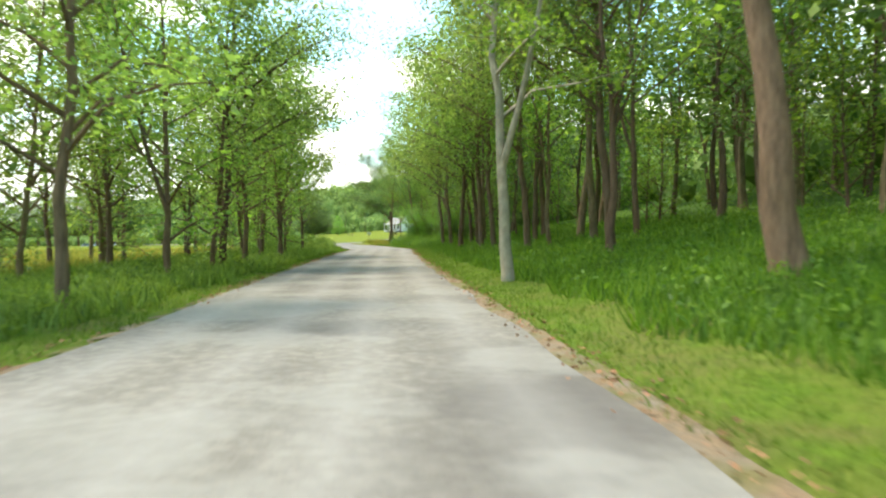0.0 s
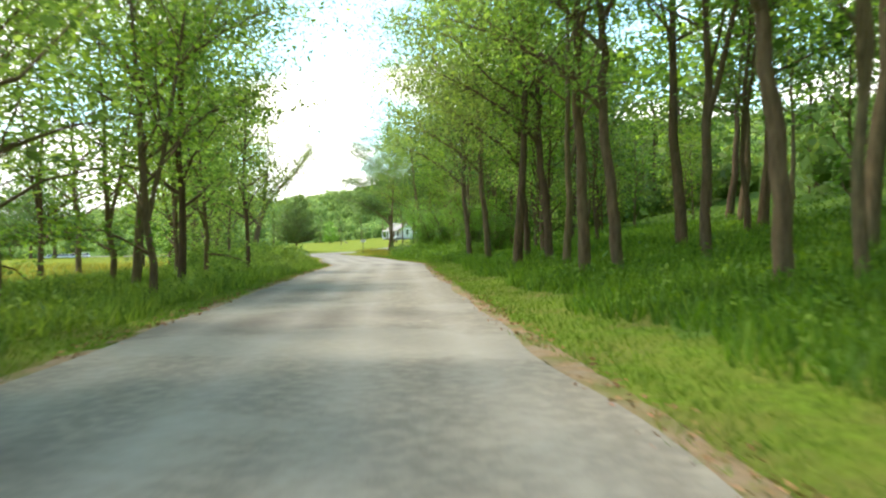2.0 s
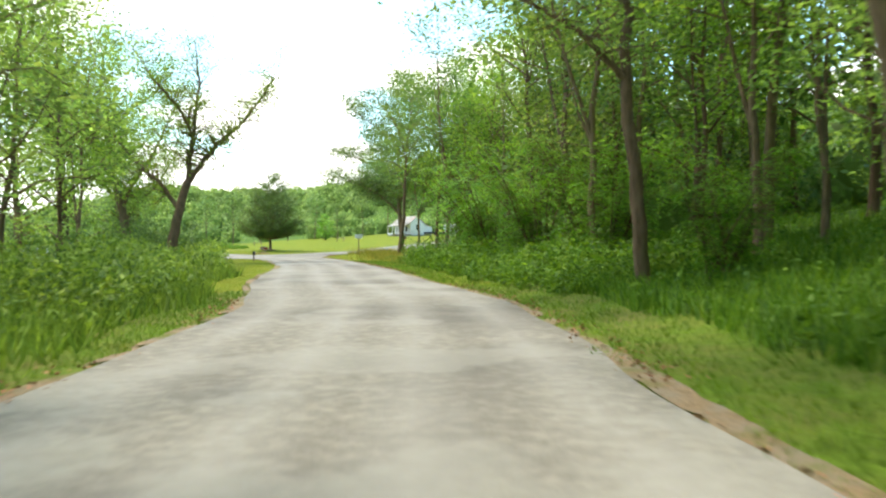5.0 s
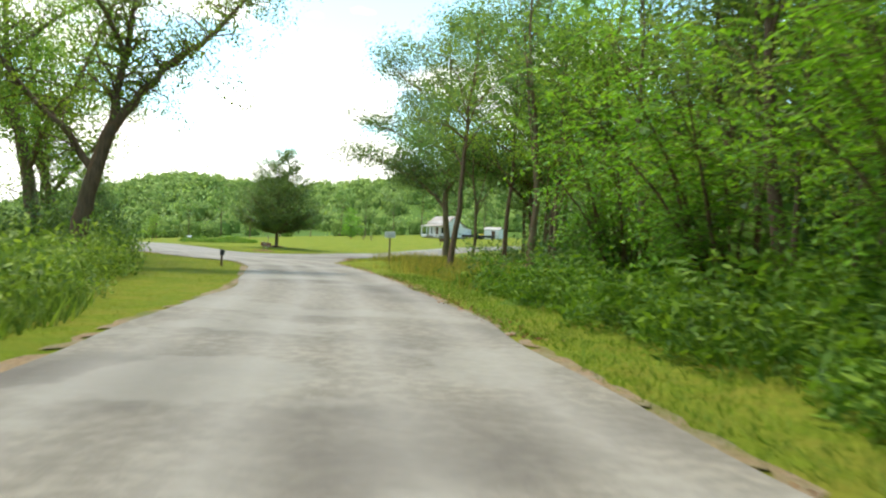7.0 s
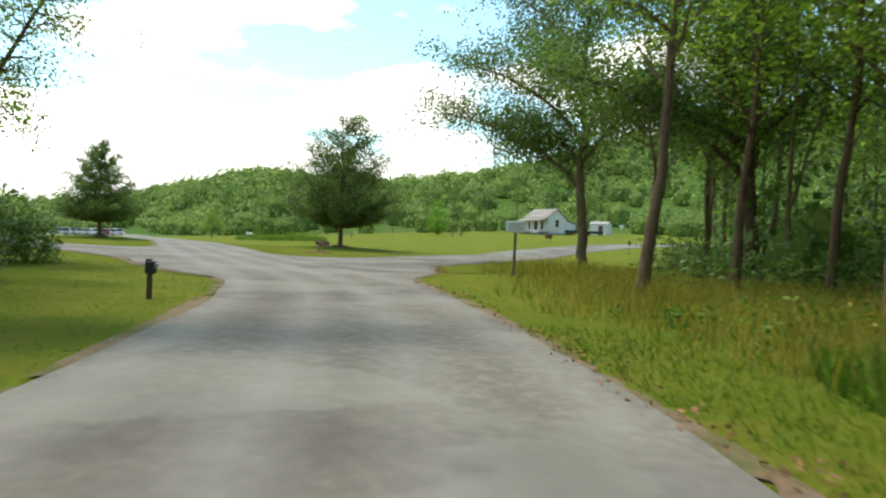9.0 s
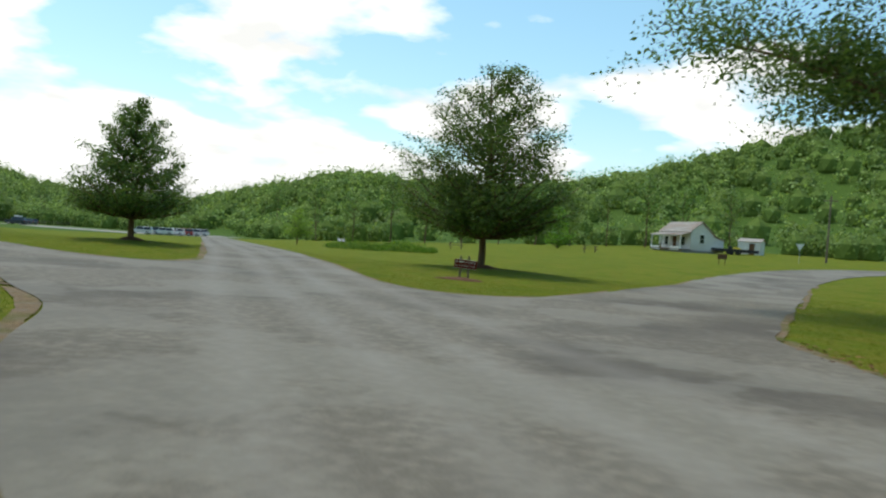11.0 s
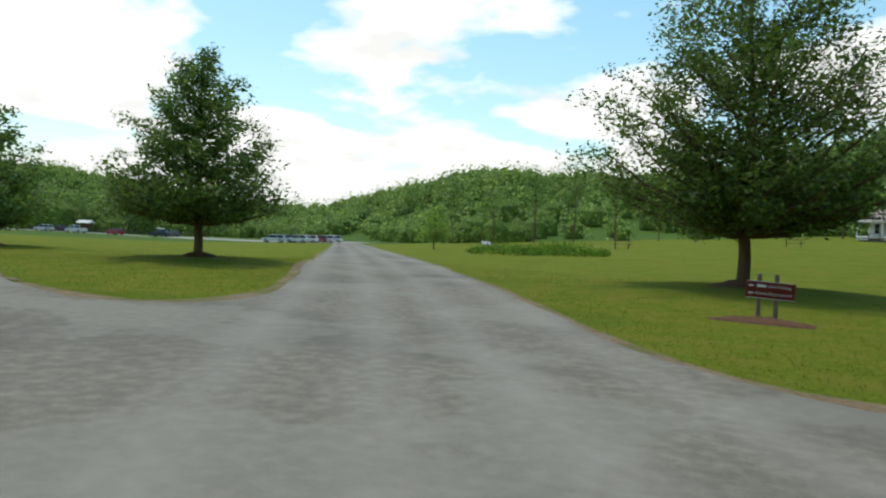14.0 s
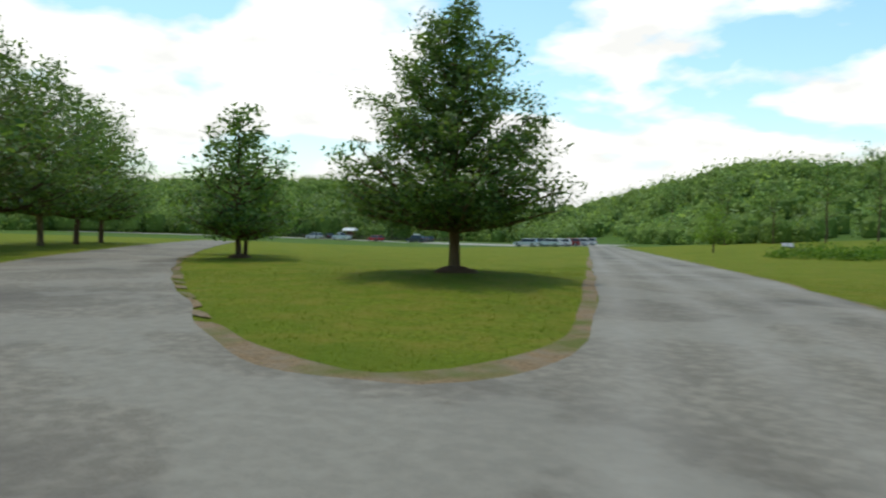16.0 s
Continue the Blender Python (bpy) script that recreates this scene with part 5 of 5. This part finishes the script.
hx, hy = -28.2, 249.0
hz = lie1(hx, hy)
house = thing("cottage", pose(hx, hy, hz, 0, 0, -45) @ Matrix.Scale(0.93, 4), "small old white weatherboard cottage with rusty tin roof and porch", "house")
part("foundation", box(7.6, 6.2, 0.7, 0, 0.4, -0.05, 0.02), mat("grey_stone", (0.25, 0.24, 0.22), 0.9, var=0.3, scale=4.0, bump=0.6, bump_scale=8.0), house, "low grey stone footing")
walls = part("wall", prism([(-1.2, 0.3), (2.8, 0.3), (2.8, 2.75), (0.55, 4.55), (-1.2, 3.25)], -3.7, 3.7), M_WHITE, house, "white weatherboard wall")
for i in range(13):
    z = 0.42 + 0.22 * i
    part("weatherboard", box(7.36, 0.03, 0.20, 0, -1.215, z, 0.0, 3), M_WHITE, walls) if z < 3.1 else None
for i in range(18):
    z = 0.42 + 0.22 * i
    lo, hi = (-1.2, 2.8)
    if z > 2.75:
        hi = 2.8 - (z - 2.75) * 2.25 / 1.8
    if z > 3.25:
        lo = -1.2 + (z - 3.25) * 1.75 / 1.3
    if hi - lo > 0.25:
        part("weatherboard", box(0.03, hi - lo, 0.20, 3.715, (lo + hi) / 2, z, 0.0, 0, 3), M_WHITE, walls)
part("lean_to", prism([(2.8, 0.2), (4.9, 0.2), (4.9, 2.05), (2.8, 2.6)], -3.4, 3.55), M_WHITE, house, "white lean-to at the back")


def slab(y0, z0, y1, z1, x0, x1, th=0.06):
    return prism([(y0, z0), (y1, z1), (y1, z1 + th), (y0, z0 + th)], x0, x1)


roof = part("roof", slab(-1.7, 2.98, 0.55, 4.62, -4.05, 4.05), M_TIN, house, "rusty grey tin roof")
part("roof", slab(0.55, 4.62, 3.1, 2.62, -4.05, 4.05), M_TIN, house)
part("porch_roof", slab(-3.25, 2.45, -1.15, 2.95, -4.0, 4.0), M_TIN, house, "shallow tin porch roof")
part("lean_to_roof", slab(2.75, 2.72, 5.15, 2.05, -3.7, 3.75), M_TIN, house)
for i in range(17):
    part("seam", slab(-1.72, 3.04, 0.55, 4.68, -4.0 + 0.5 * i, -3.97 + 0.5 * i, 0.03), M_TIN, roof)
part("porch_floor", box(7.7, 2.0, 0.14, 0, -2.2, 0.36, 0.02), M_WOOD, house, "grey plank porch floor")
part("porch_skirt", box(2.4, 0.08, 0.55, -2.5, -3.12, 0.42, 0.01), M_WHITE, house)
part("porch_skirt", box(2.4, 0.08, 0.55, 2.4, -3.12, 0.42, 0.01), M_WHITE, house)
part("porch_beam", box(7.6, 0.12, 0.16, 0, -3.08, 2.38, 0.01), M_WHITE, house)
for px in (-3.7, -1.5, 0.9, 3.7):
    part("porch_post", box(0.15, 0.15, 2.1, px, -3.05, 1.36, 0.015), M_WHITE, house, "white square porch post")
for px in (-1.1, 0.9):
    part("stair_rail", box(0.06, 0.06, 0.9, px, -3.4, 0.55, 0.01), M_DARK, house)
part("stair_rail", box(2.0, 0.05, 0.05, -0.1, -3.4, 0.98, 0.01), M_DARK, house)
d1 = part("door", box(0.9, 0.06, 2.0, -0.3, -1.24, 1.40, 0.01), M_DARKWOOD, house, "dark panelled front door")
part("knob", rod(0.03, 0.03, 0.06, 0.05, -1.29, 1.4, 8, 90), M_RIM, d1)


def house_window(m, w, h):
    f = part("window", box(w + 0.16, 0.07, h + 0.16, 0, 0, 0, 0.01), M_WHITE, house, "white framed sash window")
    f.matrix_local = m
    for k in (-1, 1):
        part("pane", box(w, 0.02, h * 0.47, 0, -0.04, k * h * 0.25), M_GLASS, f)
    part("sill", box(w + 0.24, 0.12, 0.05, 0, -0.05, -h / 2 - 0.1, 0.01), M_WHITE, f)


house_window(pose(-2.3, -1.24, 1.65), 0.8, 1.3)
house_window(pose(1.9, -1.24, 1.65), 0.8, 1.3)
house_window(pose(3.75, 0.7, 2.05, 0, 0, 90), 0.7, 1.25)

# shed, low dark trailer and yellow machine beside the cottage
def shed(x, y, turn):
    t = thing("shed", pose(x, y, lie1(x, y), 0, 0, turn), "small pale shed with a low pitched roof", "shed")
    part("wall", prism([(-1.3, -0.1), (1.3, -0.1), (1.3, 1.9), (0, 2.35), (-1.3, 1.9)], -1.6, 1.6), M_WHITE, t)
    part("roof", slab(-1.5, 1.86, 0, 2.38, -1.75, 1.75, 0.05), M_TIN, t)
    part("roof", slab(0, 2.38, 1.5, 1.86, -1.75, 1.75, 0.05), M_TIN, t)
    d = part("door", box(0.8, 0.05, 1.7, 0.4, -1.32, 0.78, 0.01), M_DARKWOOD, t)
    part("handle", box(0.03, 0.05, 0.14, 0.7, -1.37, 0.85), M_GREYM, d)
    return t


shed(-19.6, 258.5, -10)
trailer = thing("flat_trailer", pose(-21.0, 249.0, lie1(-21, 249), 0, 0, 3), "long low dark flat trailer beside the cottage", "trailer")
part("deck", box(6.2, 1.8, 0.22, 0, 0, 0.5, 0.03), M_DARK, trailer)
for s in (-1, 1):
    part("side_rail", box(6.2, 0.06, 0.22, 0, s * 0.88, 0.7, 0.01), M_DARK, trailer)
    for px in (-0.5, 0.4):
        part("wheel", rod(0.32, 0.32, 0.2, px, s * 0.98, 0.32, 14, 90), M_TYRE, trailer)
part("drawbar", box(1.4, 0.1, 0.1, -3.7, 0, 0.45, 0.01), M_DARK, trailer)
mower = thing("garden_tractor", pose(-21.6, 252.6, lie1(-21.6, 252.6), 0, 0, 15), "yellow garden tractor parked by the cottage", "tractor")
part("hood", box(1.0, 0.7, 0.55, 0.5, 0, 0.75, 0.08), M_YELLOW, mower)
part("deck", box(1.5, 1.1, 0.22, 0, 0, 0.42, 0.05), M_YELLOW, mower)
part("seat", box(0.45, 0.5, 0.5, -0.45, 0, 0.95, 0.06), M_DARK, mower)
part("steering_wheel", rod(0.17, 0.17, 0.03, 0.02, 0, 1.15, 12, 0, 25), M_DARK, mower)
for px, rr in ((-0.55, 0.33), (0.8, 0.22)):
    for s in (-1, 1):
        part("wheel", rod(rr, rr, 0.2, px, s * 0.5, rr, 14, 90), M_TYRE, mower)

# yield sign, small dark sign, pole by the side road
yx, yy = -12.4, 228.0
ys = thing("yield_sign", pose(yx, yy, lie1(yx, yy), 0, 0, 0), "white triangular yield sign on a thin metal post", "sign")
part("post", rod(0.03, 0.03, 2.4, 0, 0.03, 1.0, 8), M_GREYM, ys)
part("plate", rod(0.5, 0.5, 0.02, 0, 0, 1.95, 3, 90, 180, 0), M_WHITE, ys, "white triangle, point down")
qx, qy = -18.2, 207.0
qs = thing("small_notice", pose(qx, qy, lie1(qx, qy), 0, 0, 5), "small dark brown notice on two short legs", "sign")
for px in (-0.25, 0.25):
    part("leg", box(0.06, 0.06, 0.9, px, 0, 0.3, 0.005), M_DARKWOOD, qs)
part("board", box(0.8, 0.04, 0.45, 0, -0.04, 0.75, 0.01), M_DARKWOOD, qs)
ux, uy = -9.6, 240.0
pole = thing("utility_pole", pose(ux, uy, lie1(ux, uy)), "tall bare wooden utility pole", "utility pole")
part("pole", rod(0.14, 0.10, 8.6, 0, 0, 4.0, 10), M_WOOD, pole)
part("crossarm", box(1.6, 0.1, 0.12, 0, 0.1, 7.7, 0.01), M_WOOD, pole)


# ---- car park ----
def far_at(heading, d, ex=-24.2, ey=149.4):
    return ex - math.sin(radians(heading)) * d, ey + math.cos(radians(heading)) * d


LOT = smooth_line([far_at(80, 182), far_at(68, 189), far_at(58, 186), far_at(51, 160), far_at(46, 146), far_at(42, 158)], 6)
lot = new("car_park", field_mesh("car_park", lambda x, y: line_dist(LOT, x, y)[0] - 5.0, (-225, 160), (-105, 290), 1.5, 0.05, M_GRAVEL))
tagged(lot, "pale gravel car park beyond the lawn", "car park", kind="structure")


def car(heading, d, turn, colour, name, label, tall=1.45, length=4.4, cab=(0.30, 0.62), rack=False, pickup=False):
    x, y = far_at(heading, d)
    paint = mat("paint_" + name, colour, 0.3, 0.1, var=0.05, scale=3.0, bump=0, spec=0.5, coat=0.6)
    t = thing("car", pose(x, y, lie1(x, y) + 0.05, 0, 0, turn), label, "car", "parked cars")
    L, W = length, 1.78
    belt = tall * 0.62
    prof = [(-L / 2, 0.42), (-L / 2, belt * 0.92), (-L / 2 + 0.1, belt), (L * 0.22, belt), (L / 2 - 0.25, belt * 0.86), (L / 2, belt * 0.62), (L / 2, 0.38), (L / 2 - 0.3, 0.25), (-L / 2 + 0.3, 0.25)]
    bm = bmesh.new()
    for s in (-1, 1):
        vs = [bm.verts.new((px, s * W / 2, pz)) for px, pz in prof]
        bm.faces.new(vs if s < 0 else vs[::-1])
    bm.verts.ensure_lookup_table()
    n = len(prof)
    for i in range(n):
        j = (i + 1) % n
        bm.faces.new((bm.verts[i], bm.verts[n + i], bm.verts[n + j], bm.verts[j]))
    bmesh.ops.recalc_face_normals(bm, faces=bm.faces)
    bmesh.ops.bevel(bm, geom=list(bm.edges), offset=0.06, segments=2, affect="EDGES")
    part("body", bm, paint, t, smooth=False)
    c0, c1 = (-L / 2 + 0.12, L * 0.14) if not pickup else (-0.35, 1.0)
    g = bmesh.new()
    b0 = [g.verts.new(p) for p in ((c0, -W / 2 + 0.05, belt - 0.02), (c1 + 0.45, -W / 2 + 0.05, belt - 0.02), (c1 + 0.45, W / 2 - 0.05, belt - 0.02), (c0, W / 2 - 0.05, belt - 0.02))]
    t0 = [g.verts.new(p) for p in ((c0 + 0.35, -W / 2 + 0.22, tall - 0.05), (c1 - 0.15, -W / 2 + 0.22, tall - 0.05), (c1 - 0.15, W / 2 - 0.22, tall - 0.05), (c0 + 0.35, W / 2 - 0.22, tall - 0.05))]
    g.faces.new(t0)
    for i in range(4):
        j = (i + 1) % 4
        g.faces.new((b0[i], b0[j], t0[j], t0[i]))
    part("window_glass", g, M_GLASS, t, "dark car windows")
    part("roof", box(c1 - c0 - 0.42, W - 0.40, 0.06, (c0 + c1) / 2 + 0.1, 0, tall - 0.02, 0.025), paint, t)
    for s in (-1, 1):
        for px in (c0 + 0.2, (c0 + c1) / 2 + 0.15, c1 + 0.15):
            lean_x = 14 if px < 0 else -22
            part("pillar", box(0.07, 0.04, tall - belt, px, s * (W / 2 - 0.125), (tall + belt) / 2 - 0.02, 0, s * 12, lean_x if px != (c0 + c1) / 2 + 0.15 else 0), paint, t)
        part("headlight", box(0.06, 0.32, 0.14, L / 2 - 0.06, s * 0.62, belt * 0.7, 0.015), M_LAMP, t)
        part("tail_light", box(0.06, 0.26, 0.2, -L / 2 + 0.01, s * 0.68, belt * 0.82, 0.015), M_TAIL, t)
        for px in (-L * 0.30, L * 0.31):
            w = part("wheel", rod(0.33, 0.33, 0.21, px, s * (W / 2 - 0.08), 0.30, 16, 90), M_TYRE, t)
            part("rim", rod(0.2, 0.2, 0.02, px, s * (W / 2 + 0.03), 0.30, 12, 90), M_RIM, w)
    if rack:
        part("roof_box", box(1.7, 0.8, 0.3, -0.3, 0, tall + 0.2, 0.08), M_WHITE, t, "white roof box")
    return t


car(64.2, 186, 200, (0.62, 0.63, 0.64), "silver", "silver saloon car parked on gravel")
car(63.2, 190, 170, (0.03, 0.03, 0.035), "black", "black car parked beside a white pickup")
car(62.2, 184, 195, (0.78, 0.78, 0.76), "white", "white pickup truck parked on gravel", 1.75, 5.0, pickup=True)
car(59.7, 184, 190, (0.52, 0.02, 0.025), "red", "bright red saloon car parked on gravel", 1.42)
car(56.7, 182, 205, (0.03, 0.04, 0.06), "dark_blue", "dark blue sport utility car with white roof box", 1.7, 4.6, rack=True)
car(55.9, 186, 185, (0.10, 0.12, 0.12), "grey", "dark grey car parked at the fence", 1.45)
for hd, dd, col, nm, lb in ((48.4, 138, (0.70, 0.71, 0.72), "silver", "silver car parked in the far row"), (47.4, 143, (0.04, 0.04, 0.05), "black", "black car parked in the far row"), (46.7, 142, (0.78, 0.78, 0.76), "white", "white car parked in the far row"),
                            (45.9, 146, (0.78, 0.78, 0.76), "white", "white car parked in the far row"), (45.2, 150, (0.35, 0.05, 0.04), "maroon", "maroon car parked in the far row"), (44.6, 150, (0.70, 0.71, 0.72), "silver", "silver car parked in the far row"), (44.0, 153, (0.78, 0.78, 0.76), "white", "white car parked in the far row")):
    car(hd, dd, 215, col, nm, lb)

# small roofed stand behind the cars
vx, vy = far_at(61.6, 193)
stand = thing("roofed_stand", pose(vx, vy, lie1(vx, vy), 0, 0, 30), "small open stand with a white roof by the car park", "shelter")
for a in (-1.1, 1.1):
    for b_ in (-0.8, 0.8):
        part("post", box(0.12, 0.12, 2.4, a, b_, 1.1, 0.01), M_DARKWOOD, stand)
part("roof", prism([(-1.3, 2.3), (1.3, 2.3), (0, 2.95)], -1.7, 1.7), M_WHITE, stand, "white pitched roof")
part("board", box(2.0, 0.06, 1.0, 0, 0, 1.5, 0.01), M_DARKWOOD, stand)


# rail fence behind the car park
def rail_fence(points, label):
    fence = thing("rail_fence", pose(0, 0, 0), label, "fence")
    for i, (a, b) in enumerate(zip(points[:-1], points[1:])):
        za_, zb_ = lie1(*a), lie1(*b)
        part("post", box(0.13, 0.13, 1.2, a[0], a[1], za_ + 0.5, 0.01), M_WOOD, fence)
        ln = math.hypot(b[0] - a[0], b[1] - a[1])
        tn = math.degrees(math.atan2(b[1] - a[1], b[0] - a[0]))
        for h in (0.45, 0.85):
            part("rail", box(ln, 0.07, 0.11, (a[0] + b[0]) / 2, (a[1] + b[1]) / 2, (za_ + zb_) / 2 + h, 0.0, 0, -math.degrees(math.atan2(zb_ - za_, ln)), tn), M_WOOD, fence)
    return fence


rail_fence([far_at(h, 197 + 0.5 * abs(58 - h)) for h in np.arange(82, 53, -0.85)], "weathered wooden rail fence behind the car park")
